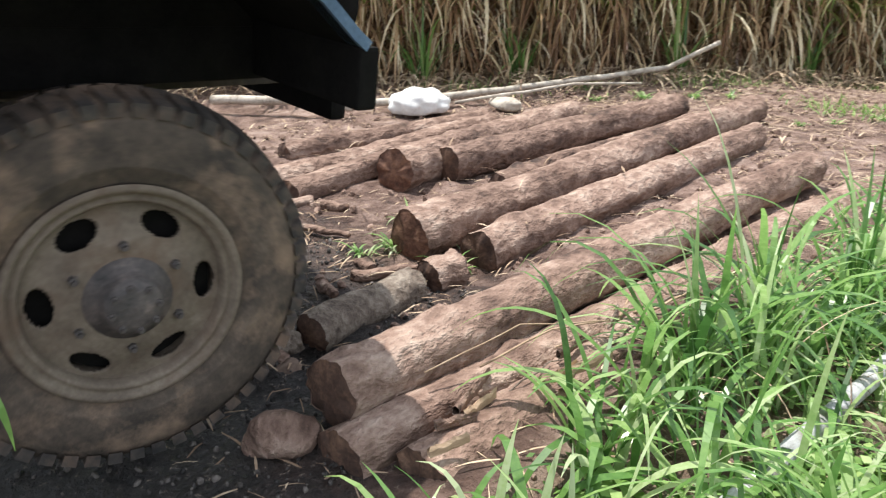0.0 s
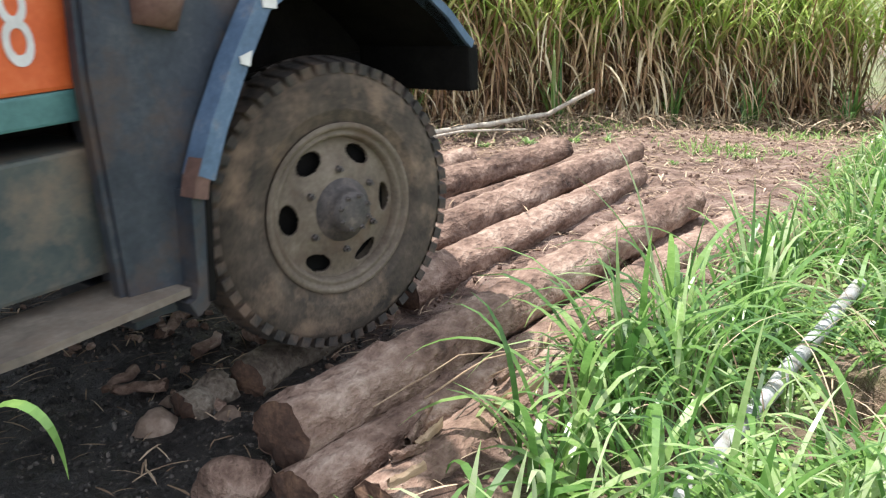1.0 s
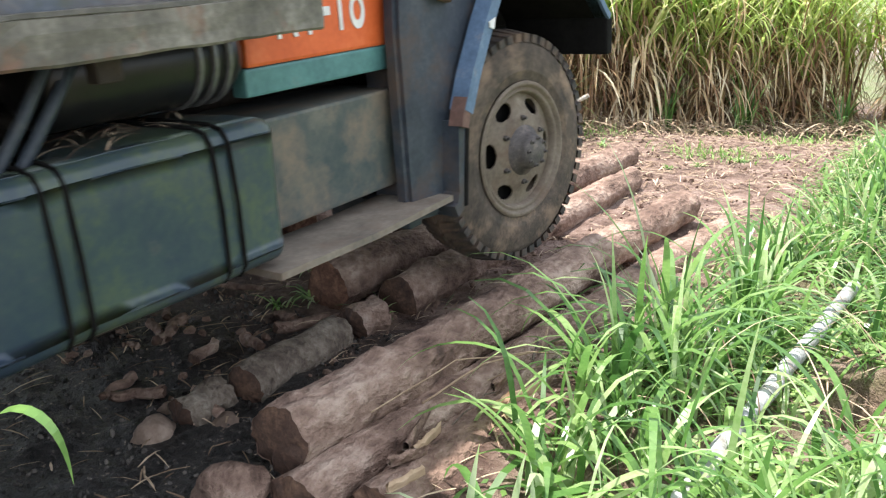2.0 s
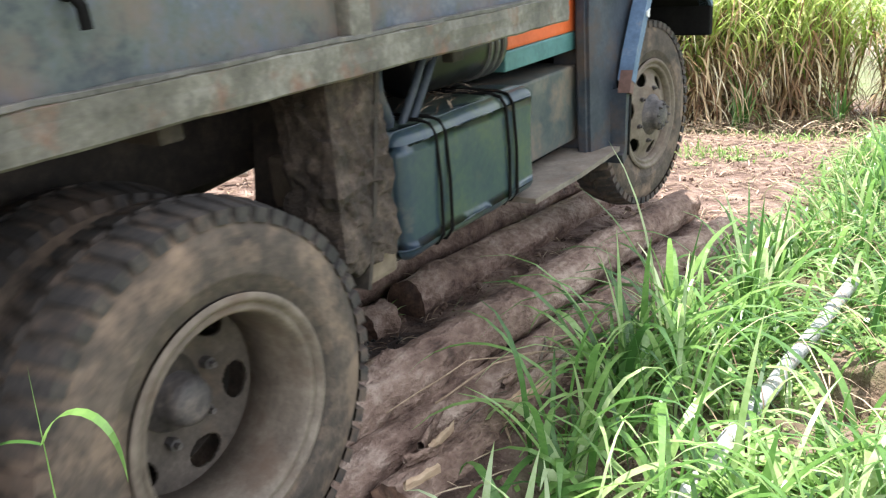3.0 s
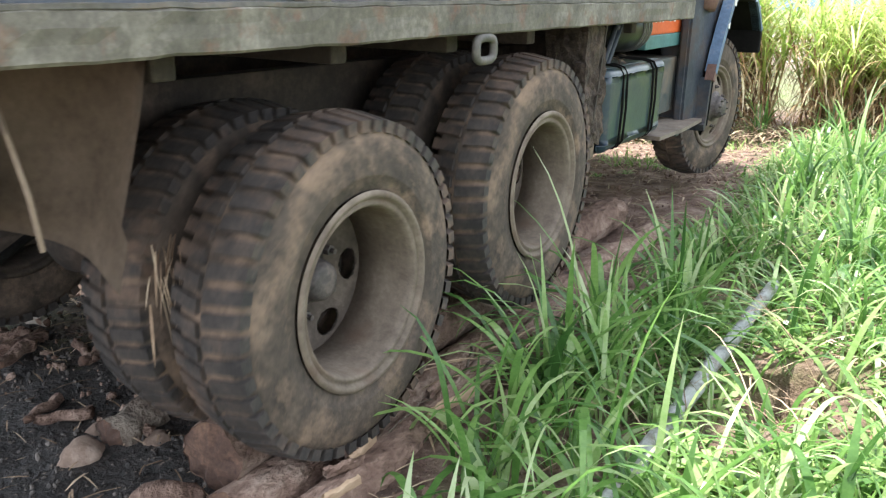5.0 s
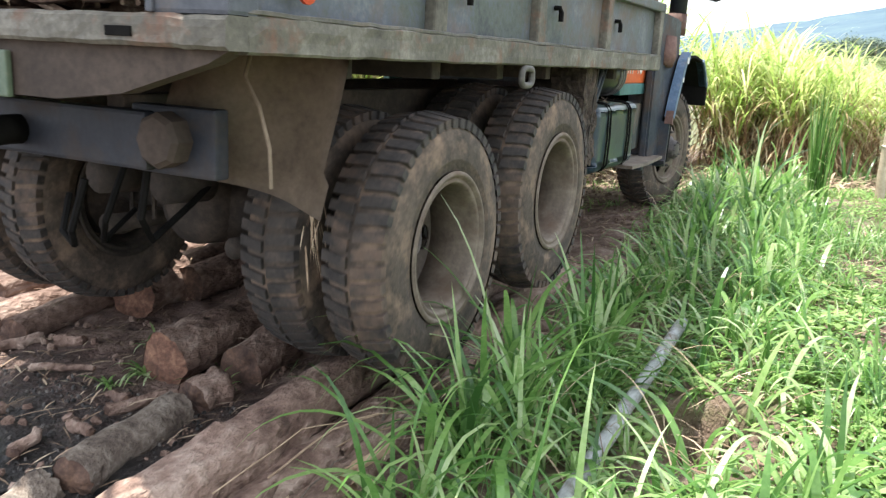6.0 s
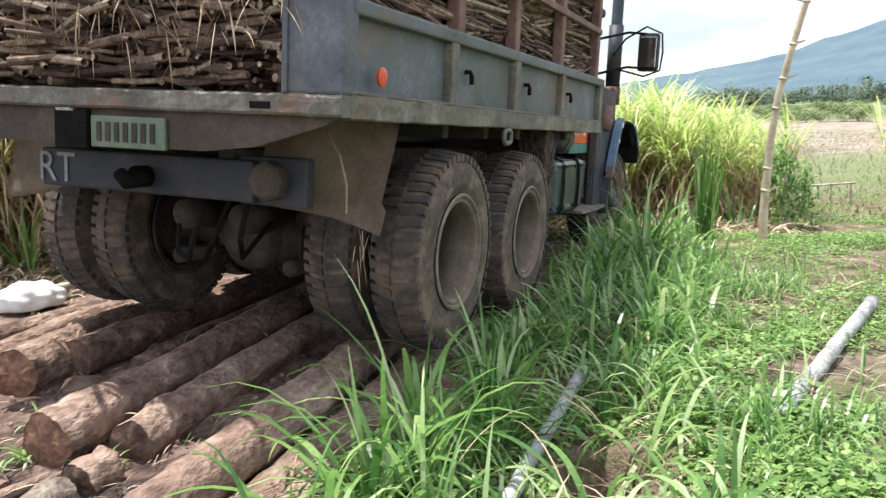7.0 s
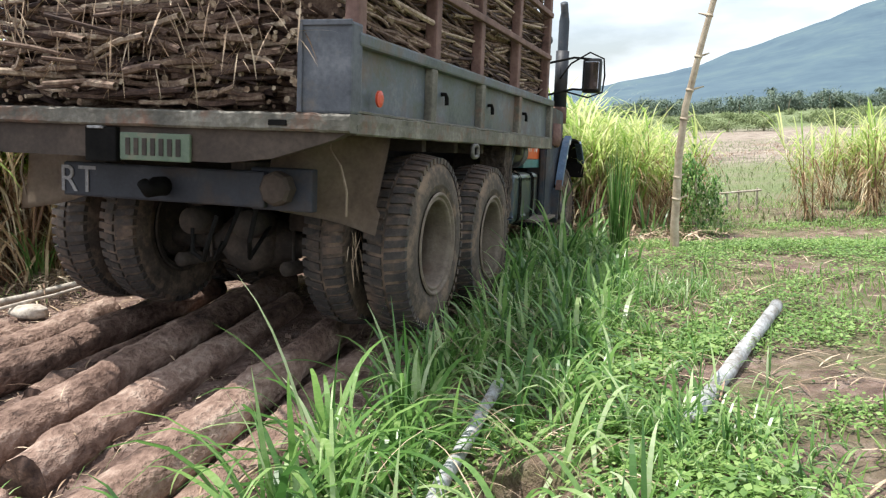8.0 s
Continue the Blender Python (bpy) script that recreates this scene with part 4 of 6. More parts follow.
def fuel_tank():
    for s in (1,):
        b = box(0.62, 1.10, -2.45, -1.56, 0.54, 0.95, 0)
        bmesh.ops.subdivide_edges(b, edges=b.edges[:], cuts=10, use_grid_fill=True)
        sharp = [e for e in b.edges if len(e.link_faces) == 2 and e.calc_face_angle(0) > 1]
        bmesh.ops.bevel(b, geom=sharp, offset=0.045, segments=6, affect="EDGES", profile=0.5)
        for v in b.verts:
            c = v.co
            v.co.x += 0.010 * nz(c.x, c.y, c.z, 5) if c.x > 0.8 else 0
            v.co.z += 0.006 * nz(c.y, c.x, c.z, 6)
        t = P("fuel_tank", b, "tank", label="green fuel tank with dented rounded edges", smooth=True)
        for y in (-1.74, -1.795, -2.20, -2.255):
            part("tank_strap", tube([(0.66, y, 0.957), (1.04, y, 0.957), (1.085, y, 0.945), (1.106, y, 0.91), (1.112, y, 0.75), (1.106, y, 0.58), (1.08, y, 0.545), (0.7, y, 0.535)], 0.006, 8), "black", t)
        P("tank_bracket", box(0.5, 0.98, -2.44, -1.58, 0.50, 0.54, 0.006), "dirty_dark")
        P("tank_skirt", box(0.70, 1.06, -2.60, -2.45, 0.52, 0.90, 0.02), "mud_flap")
    P("air_filter", tube([(0.88, -2.15, 1.12), (0.88, -2.10, 1.12), (0.88, -1.58, 1.12), (0.88, -1.535, 1.12)], [0.06, 0.13, 0.13, 0.10], 28), "gloss_black", label="black round air cleaner canister", smooth=True)
    for y in (-1.62, -1.67, -1.72):
        P("filter_band", lathe([(0, 0.128), (0.004, 0.139), (0.016, 0.139), (0.02, 0.128)], 32), "band_metal").matrix_basis = pose(0.88, y, 1.12, 0, 0, 90)
    P("intake_hose", tube([(0.80, -2.1, 1.16), (0.82, -2.3, 1.12), (0.86, -2.36, 0.98), (0.88, -2.40, 0.92)], 0.035, 12), "black", smooth=True)
    P("intake_hose", tube([(0.70, -2.2, 1.16), (0.72, -2.36, 1.10), (0.78, -2.45, 0.98), (0.80, -2.48, 0.90)], 0.035, 12), "black", smooth=True)
    P("bed_strap", tube([(1.0, -2.03, 1.19), (1.0, -2.14, 1.05), (1.0, -2.24, 0.93), (0.98, -2.34, 0.90)], 0.016, 8), "dark_blue", smooth=True)
    P("bed_strap", tube([(1.0, -2.10, 1.19), (1.0, -2.20, 1.05), (1.0, -2.29, 0.94), (0.98, -2.38, 0.90)], 0.015, 8), "dark_blue", smooth=True)
    P("bed_strap", tube([(1.0, -2.40, 1.18), (1.0, -2.40, 1.06), (1.0, -2.36, 0.97), (0.97, -2.34, 0.91)], 0.024, 8), "dark_blue", smooth=True)
    rnd = random.Random(77)
    v, f = [], []
    for _ in range(34):
        a = rnd.uniform(0, math.tau)
        blade(v, f, (rnd.uniform(0.75, 1.0), -1.9 + rnd.gauss(0, 0.10), 0.965), (math.cos(a), math.sin(a), rnd.uniform(0, 0.4)), rnd.uniform(0.06, 0.22), rnd.uniform(0.002, 0.005), rnd.uniform(0.2, 0.8), rnd, 4)
    tagged(raw("dry_straw", v, f, "straw", truck), "wisp of dry straw caught on the tank", kind="stuff")
    v, f = [], []
    for _ in range(26):
        a = rnd.uniform(0, math.tau)
        blade(v, f, (0.86 + rnd.gauss(0, 0.02), -4.88 + rnd.gauss(0, 0.03), rnd.uniform(0.50, 0.70)), (math.cos(a) * 0.35, math.sin(a) * 0.3 - 0.1, -1), rnd.uniform(0.08, 0.20), rnd.uniform(0.0015, 0.004), rnd.uniform(0.1, 0.5), rnd, 4)
    tagged(raw("dry_straw", v, f, "straw", truck), "dry straw wedged between the dual tyres", kind="stuff")
    P("heat_pipe", tube([(0.85, -1.55, 1.02), (0.80, -1.8, 0.99), (0.74, -2.05, 1.0), (0.6, -2.2, 1.05)], 0.02, 8), "dirty_dark", smooth=True)

M["fender_dirty"] = material("fender_dirty", [(0.25, (0.016, 0.022, 0.032)), (0.55, (0.036, 0.045, 0.058)), (0.8, (0.080, 0.085, 0.090))], 6, 0.5, 0.3, fine=50, dirt=(0.090, 0.064, 0.050), dirt_amount=0.50, dirt_scale=4)

def cab():
    P("cab_body", box(-0.90, 0.90, -1.36, -0.55, 0.98, 2.25, 0.05), "dark_blue", label="dark painted cab shell")
    P("cab_roof", box(-0.92, 0.92, -1.38, -0.30, 2.25, 2.33, 0.03), "dark_blue")
    P("hood", box(-0.62, 0.62, -0.55, 0.98, 1.0, 1.62, 0.06), "black")
    P("grille", box(-0.5, 0.5, 0.97, 1.0, 0.9, 1.5, 0.01), "black")
    P("bumper", box(-0.5, 0.5, 0.95, 1.02, 0.66, 0.82, 0.02), "black")
    for s in (1, -1):
        d = P("door", box(*sorted((s * 0.90, s * 0.955)), -1.50, -0.80, 1.065, 1.75, 0.012), "orange", label="bright orange cab door with white lettering")
        part("sill_stripe", box(*sorted((s * 0.90, s * 0.960)), -1.52, -0.79, 0.985, 1.065, 0.008), "teal", d, "worn teal band along the door's foot")
        P("tool_box", box(*sorted((s * 0.60, s * 0.95)), -1.54, -0.79, 0.57, 0.915, 0.012), "panel", label="grey tool box under the door, dull with mud")
        P("step_plate", sheet([(-1.64, 0.50), (-1.2, 0.49), (-0.76, 0.50)], *sorted((s * 0.86, s * 1.13)), 0.022), "step_mud", label="worn running board step with folded edge")
        P("step_bracket", box(*sorted((s * 0.62, s * 1.0)), -0.86, -0.78, 0.40, 0.5, 0.01), "dark_blue")
        # fender arch with a folded blue lip; underside shade painted near-black
        arch = [(-0.70, 0.47), (-0.685, 0.60), (-0.66, 0.80), (-0.60, 0.92), (-0.50, 1.08), (-0.40, 1.22), (-0.30, 1.27), (0.0, 1.28), (0.28, 1.25), (0.43, 1.15), (0.53, 1.06), (0.57, 1.03)]
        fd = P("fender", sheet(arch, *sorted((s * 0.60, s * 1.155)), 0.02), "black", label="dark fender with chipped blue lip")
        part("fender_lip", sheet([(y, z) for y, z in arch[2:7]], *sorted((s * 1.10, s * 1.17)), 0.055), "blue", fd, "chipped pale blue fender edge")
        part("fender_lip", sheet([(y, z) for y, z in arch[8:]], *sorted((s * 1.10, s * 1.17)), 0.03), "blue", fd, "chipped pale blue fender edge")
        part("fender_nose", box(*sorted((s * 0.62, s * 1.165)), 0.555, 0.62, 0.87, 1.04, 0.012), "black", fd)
        part("fender_tail", sheet([(-0.76, 0.44), (-0.72, 0.46), (-0.695, 0.52), (-0.69, 0.62), (-0.675, 0.78)], *sorted((s * 0.90, s * 1.15)), 0.05), "fender_dirty", fd, "mud-splashed curved fender tail")
        part("rust_patch", sheet([(-0.69, 0.755), (-0.675, 0.80), (-0.65, 0.845)], *sorted((s * 1.11, s * 1.168)), 0.045), "rust_post", fd, "rusted seam below the blue lip")
        P("cowl_panel", crusted(*sorted((s * 0.84, s * 0.99)), -0.84, -0.68, 0.46, 1.62, 0.006), "fender_dirty", label="dark cowl panel splashed with dry mud", smooth=True)
        b = bmesh.new()
        outline = ((-0.90, 0.44), (-0.73, 0.44), (-0.70, 0.52), (-0.685, 0.62), (-0.66, 0.80), (-0.60, 0.92), (-0.50, 1.08), (-0.40, 1.22), (-0.34, 1.27), (-0.38, 1.56), (-0.86, 1.60), (-0.90, 1.1))
        inner, outer = [[b.verts.new((s * x - (0.05 * s if y < -0.8 else 0), y, z)) for y, z in outline] for x in (1.02, 1.085)]
        b.faces.new(inner)
        b.faces.new(outer)
        for k in range(len(outline)):
            q = (k + 1) % len(outline)
            b.faces.new((inner[k], inner[q], outer[q], outer[k]))
        bmesh.ops.recalc_face_normals(b, faces=b.faces[:])
        bmesh.ops.bevel(b, geom=[e for e in b.edges if e.calc_face_angle(0) > 0.6], offset=0.015, segments=2, affect="EDGES")
        part("fender_side", b, "fender_dirty", fd, "dark blue-grey fender side smeared with mud")
        # Near-black again for the shade inside the wheel arch
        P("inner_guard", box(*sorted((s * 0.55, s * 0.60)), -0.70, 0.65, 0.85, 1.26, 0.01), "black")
    P("exhaust_elbow", tube([(1.06, -0.70, 1.20), (1.06, -0.68, 1.28), (1.06, -0.66, 1.42)], [0.06, 0.075, 0.06], 14), "rust_post", label="rusty tan exhaust elbow", smooth=True)
    P("exhaust_pipe", tube([(1.0, -0.62, 1.10), (1.0, -0.40, 1.35), (1.0, -0.22, 1.5), (1.0, -0.18, 1.6), (1.0, -0.18, 2.5), (1.0, -0.18, 2.6), (1.0, -0.24, 2.68)], [0.055, 0.055, 0.055, 0.055, 0.055, 0.04, 0.04], 16), "dark_blue", label="upright dark exhaust pipe", smooth=True)
    P("stack_shield", tube([(1.0, -0.18, 1.62), (1.0, -0.18, 2.2)], 0.07, 16), "steel_dark", smooth=True)
    P("stack_clamp", tube([(1.0, -0.18, 1.45), (1.0, -0.18, 1.62)], 0.078, 16), "rust_post", smooth=True)
    for y, z, w in ((-0.51, 1.10, 0.035), (-0.40, 1.25, 0.05)):
        b = box(1.171, 1.176, y - w * 0.5, y + w * 0.5, z - w * 0.45, z + w * 0.45, 0)
        for v in b.verts:
            v.co.y += 0.02 * nz(v.co.y * 40, v.co.z * 40)
            v.co.z += 0.02 * nz(v.co.z * 40, v.co.y * 40, 4)
        P("torn_sticker", b, "white_paint", label="torn white sticker remnant")
    mi = P("side_mirror", box(1.22, 1.42, -0.21, -0.12, 1.77, 2.13, 0.035), "gloss_black", label="tall black door mirror on a tube bracket")
    part("mirror_glass", box(1.245, 1.395, -0.216, -0.208, 1.81, 2.09, 0.003), "mirror", mi)
    part("mirror_guard", tube([(1.05, -0.30, 1.78), (1.30, -0.24, 1.72), (1.44, -0.20, 1.78), (1.455, -0.19, 1.95), (1.44, -0.20, 2.12), (1.30, -0.24, 2.18), (1.12, -0.30, 2.06), (1.02, -0.35, 1.90)], 0.009, 8), "black", mi)
    for z in (2.12, 1.80):
        part("mirror_arm", tube([(0.92, -0.5, z - 0.08), (1.15, -0.3, z), (1.32, -0.16, z)], 0.012, 8), "black", mi)

chassis()
cargo_bed()
fuel_tank()
cab()

def lettering(words, size, m, mat, name, parent, stretch=1.0):
    cu = bpy.data.curves.new(name, "FONT")
    cu.body, cu.size, cu.extrude, cu.align_x = words, size, 0.002, "CENTER"
    tmp = bpy.data.objects.new(name, cu)
    dg = bpy.context.evaluated_depsgraph_get()
    scene.collection.objects.link(tmp)
    dg.update()
    me = bpy.data.meshes.new_from_object(tmp.evaluated_get(dg))
    bpy.data.objects.remove(tmp)
    me.transform(m @ Matrix.Diagonal((stretch, 1, 1, 1)))
    me.materials.clear()
    me.materials.append(M[mat])
    ob = new(name, me)
    ob.parent = parent
    return ob

lettering("RT-18", 0.29, pose(0.957, -1.17, 1.135, 90, 0, 90), "white_paint", "lettering", truck, 0.58)
lettering("RT", 0.20, pose(-0.52, -5.405, 0.825, 90, 0, 0), "faded_white", "lettering", truck)

# ---- the cane load ----
def cane_load():
    rnd = random.Random(5)
    vs, fs, ve, fe = [], [], [], []
    def stalk(p, d, L, r, seg=6):
        d = Vector(d).normalized()
        a = d.orthogonal().normalized()
        b = d.cross(a)
        i0 = len(vs)
        bend = a * rnd.uniform(-0.03, 0.03) + b * rnd.uniform(-0.03, 0.03)
        for k in range(4):
            c = Vector(p) + d * (L * k / 3) + bend * (1 - abs(k - 1.5) / 1.5)
            for j in range(seg):
                t = j * math.tau / seg
                vs.append(c + (a * math.cos(t) + b * math.sin(t)) * r)
        for k in range(3):
            for j in range(seg):
                fs.append((i0 + k * seg + j, i0 + k * seg + (j + 1) % seg, i0 + (k + 1) * seg + (j + 1) % seg, i0 + (k + 1) * seg + j))
        i1 = len(ve)
        for j in range(seg):
            t = j * math.tau / seg
            ve.append(Vector(p) - d * 0.001 + (a * math.cos(t) + b * math.sin(t)) * r * 0.98)
        fe.append(tuple(range(i1 + seg - 1, i1 - 1, -1)))
    # tail face: butts pointing back
    for _ in range(1000):
        x, z = rnd.uniform(-1.04, 1.02), rnd.uniform(1.28, 2.75)
        if abs(x) > 0.93 and z < 1.62:
            continue
        y = -5.66 + rnd.uniform(0, 0.24) + 0.10 * (z - 1.3)
        stalk((x, y, z), (rnd.gauss(0, 0.16), 1, rnd.gauss(0, 0.10)), rnd.uniform(0.5, 1.2), rnd.uniform(0.008, 0.02))
    for _ in range(1500):
        side, z = rnd.choice((-1, 1)), rnd.uniform(1.3, 2.75)
        L = rnd.uniform(0.15, 0.6)
        x = rnd.uniform(-0.98, 0.90 - L) if side > 0 else rnd.uniform(-0.98 + L, 0.90)
        stalk((x, -5.57 + rnd.uniform(-0.05, 0.14) + 0.08 * (z - 1.3), z), (side, rnd.gauss(0, 0.3), rnd.gauss(0, 0.16)), L, rnd.uniform(0.007, 0.019))
    # long sides and top
    for s in (1, -1):
        for _ in range(2300 if s > 0 else 250):
            y, z = rnd.uniform(-5.5, -1.6), rnd.uniform(1.45, 2.75)
            stalk((s * (1.06 - rnd.uniform(0, 0.10)), y, z), (rnd.gauss(0, 0.04), 1, rnd.gauss(0, 0.10)), rnd.uniform(0.3, 0.9) if y < -2.4 else min(0.8, -1.48 - y), rnd.uniform(0.007, 0.013))
    for _ in range(700):
        y = rnd.uniform(-5.5, -2.3)
        stalk((rnd.uniform(-1, 1), y, 2.75 + rnd.uniform(-0.05, 0.1)), (rnd.gauss(0, 0.1), 1, rnd.gauss(0, 0.06)), rnd.uniform(0.4, 0.8), 0.015)
    ob = raw("cane_load", vs, fs, "cane_cut")
    tagged(ob, "tight load of cut dry sugar cane stalks on the bed", "sugar cane", kind="stuff")
    raw("cane_butts", ve, fe, "cane_end", ob)
    core = box(-0.98, 0.98, -5.40, -1.50, 1.25, 2.72, 0.05)
    part("packed_core", core, "cane_cut", ob)
    # loose trash hanging over the tail
    b = []
    f = []
    for _ in range(800):
        p = Vector((rnd.uniform(-1.0, 0.95), -5.66 - rnd.uniform(0, 0.05), rnd.uniform(1.45, 2.7)))
        d = Vector((rnd.gauss(0, 0.7), rnd.gauss(-0.15, 0.1), rnd.gauss(-0.6, 0.5))).normalized()
        blade(b, f, p, d, rnd.uniform(0.08, 0.28), rnd.uniform(0.0015, 0.0045), rnd.uniform(0.1, 0.5), rnd)
    raw("dry_leaves", b, f, "straw", ob)
    return ob

# ---- plants ----
TALL = (2.82, 2.90)
def tuft(verts, faces, x, y, h, count, rnd, w=(0.005, 0.011), lean=(0.0, 0.0), spread=0.55):
    z = gz(x, y)
    for _ in range(count):
        a = rnd.uniform(0, math.tau)
        s = rnd.uniform(0.05, spread)
        d = Vector((math.cos(a) * s + lean[0], math.sin(a) * s + lean[1], 1.0))
        blade(verts, faces, (x + rnd.gauss(0, 0.04), y + rnd.gauss(0, 0.04), z - 0.01), d, h * rnd.uniform(0.6, 1.35), rnd.uniform(*w), rnd.uniform(0.5, 2.3), rnd, 8)

def grass_density(x, y):
    edge = 1.59 + 0.10 * nz(y * 1.3, 3.0) + 0.10 * smoothstep(-1.0, 3.0, y)
    return smoothstep(edge - 0.06, edge + 0.16, x) * (1 - smoothstep(2.45, 3.0, x + 0.3 * nz(x, y, 8, 1.2)))

def tall_grass():
    rnd = random.Random(11)
    verts, faces = [], []
    n = 0
    while n < 520:
        x, y = rnd.uniform(1.3, 3.0), rnd.uniform(-3.4, 4.6)
        if rnd.random() > grass_density(x, y) or (x > 2.05 and y < -3.0) or math.hypot(x - PIT[0], (y - PIT[1]) * 0.75) < 0.20 or (abs(x - PIT[0]) < 0.17 and -0.55 < y - PIT[1] < 0):
            continue
        if 1.88 < x < 2.32 and -2.5 < y < -0.1 and rnd.random() < 0.72:
            continue
        h = (0.35 + 0.30 * max(0, nz(x, y, 4, 1.0) + 0.35)) * (1.0 if x < 2.1 else 0.8) * (1 - 0.5 * smoothstep(-0.3, 0.4, y) * (1 - smoothstep(1.8, 2.0, x))) * (1 - 0.4 * smoothstep(-1.4, -0.9, y) * (1 - smoothstep(1.6, 1.85, x)))
        tuft(verts, faces, x, y, h, rnd.randint(4, 8), rnd, (0.004, 0.015), spread=1.0)
        n += 1
    tagged(raw("long_grass", verts, faces, "grass"), "lush long green grass leaning over the track edge", "grass", kind="stuff")
    v, f = [], []
    for _ in range(150):
        x, y = rnd.uniform(1.7, 2.6), rnd.uniform(-2.2, 2.5)
        a = rnd.uniform(0, math.tau)
        blade(v, f, (x, y, gz(x, y)), (math.cos(a) * 0.5, math.sin(a) * 0.5, 1), rnd.uniform(0.35, 0.7), rnd.uniform(0.0014, 0.0032), rnd.uniform(0.6, 1.9), rnd, 9)
    tagged(raw("dry_grass", v, f, "straw"), "thin dead grass stems among the green", "grass", kind="stuff")
    # shorter tufts thinning out into the weeds
    v, f = [], []
    n = 0
    while n < 330:
        x, y = 2.4 + 1.1 * rnd.random() ** 1.4, rnd.uniform(-2.7, 2.2)
        if math.hypot(x - PIT[0] - 0.06, (y - PIT[1]) * 0.6) < 0.30 or nz(x, y, 31, 1.6) < -0.12:
            continue
        if -0.55 < y < 1.5 and abs(x - 3.03 - 0.374 * (y + 1.05)) < 0.17:
            continue
        tuft(v, f, x, y, rnd.uniform(0.12, 0.30), rnd.randint(5, 9), rnd, (0.0025, 0.007), spread=1.0)
        n += 1
    for x, y in ((2.98, -0.95), (3.08, -0.78), (2.92, -1.15), (3.02, -1.05), (3.14, -0.72)):
        tuft(v, f, x, y, 0.30, 12, rnd, (0.004, 0.009), spread=0.9)
    tagged(raw("short_grass", v, f, "grass"), "short loose tufts of green grass among weeds", "grass", kind="stuff")
    # single broad blades arching out over the rest
    v, f = [], []
    for _ in range(120):
        x, y = rnd.uniform(1.55, 2.45), -3.0 + 4.6 * rnd.random() ** 1.2
        if rnd.random() > grass_density(x, y) or (x > 2.05 and y < -2.7) or (1.9 < x < 2.3 and y < -0.2):
            continue
        a = rnd.uniform(0, math.tau)
        s = rnd.uniform(0.25, 0.6)
        blade(v, f, (x, y, gz(x, y)), (math.cos(a) * s, math.sin(a) * s, 1), rnd.uniform(0.5, 0.85), rnd.uniform(0.008, 0.016), rnd.uniform(1.2, 2.2), rnd, 14)
    tagged(raw("broad_grass", v, f, "grass"), "long broad grass blades arching over the verge", "grass", kind="stuff")
    # upright narrow clump before the bamboo pole
    v, f = [], []
    for _ in range(70):
        a, s = rnd.uniform(0, math.tau), rnd.uniform(0.0, 0.17)
        blade(v, f, (TALL[0] + rnd.gauss(0, 0.035), TALL[1] + rnd.gauss(0, 0.035), gz(*TALL) - 0.01), (math.cos(a) * s + 0.06, math.sin(a) * s, 1), rnd.uniform(0.65, 1.15), rnd.uniform(0.004, 0.008), rnd.uniform(0.0, 0.35), rnd, 7)
    tagged(raw("grass_clump", v, f, "grass"), "narrow upright clump of tall green grass", "grass", "grass clumps", "stuff")
    # taller clumps
    for i, (x, y, h, c) in enumerate(((2.50, 0.08, 0.58, 30), (1.62, -1.50, 0.66, 40), (1.62, -2.05, 0.72, 34), (1.78, -0.9, 0.58, 36), (2.05, 0.5, 0.45, 30), (2.15, 1.5, 0.65, 40), (2.35, 2.4, 0.85, 40), (1.68, -2.7, 0.46, 30), (1.80, -0.35, 0.50, 30), (1.72, -1.80, 0.80, 34), (1.90, -1.35, 0.52, 30), (2.6, 3.4, 0.65, 30))):
        v, f = [], []
        tuft(v, f, x, y, h, int(c * 0.7), rnd, (0.006, 0.016), spread=0.75)
        tagged(raw("grass_clump", v, f, "grass"), "tall arching clump of broad green grass", "grass", "grass clumps", "stuff")

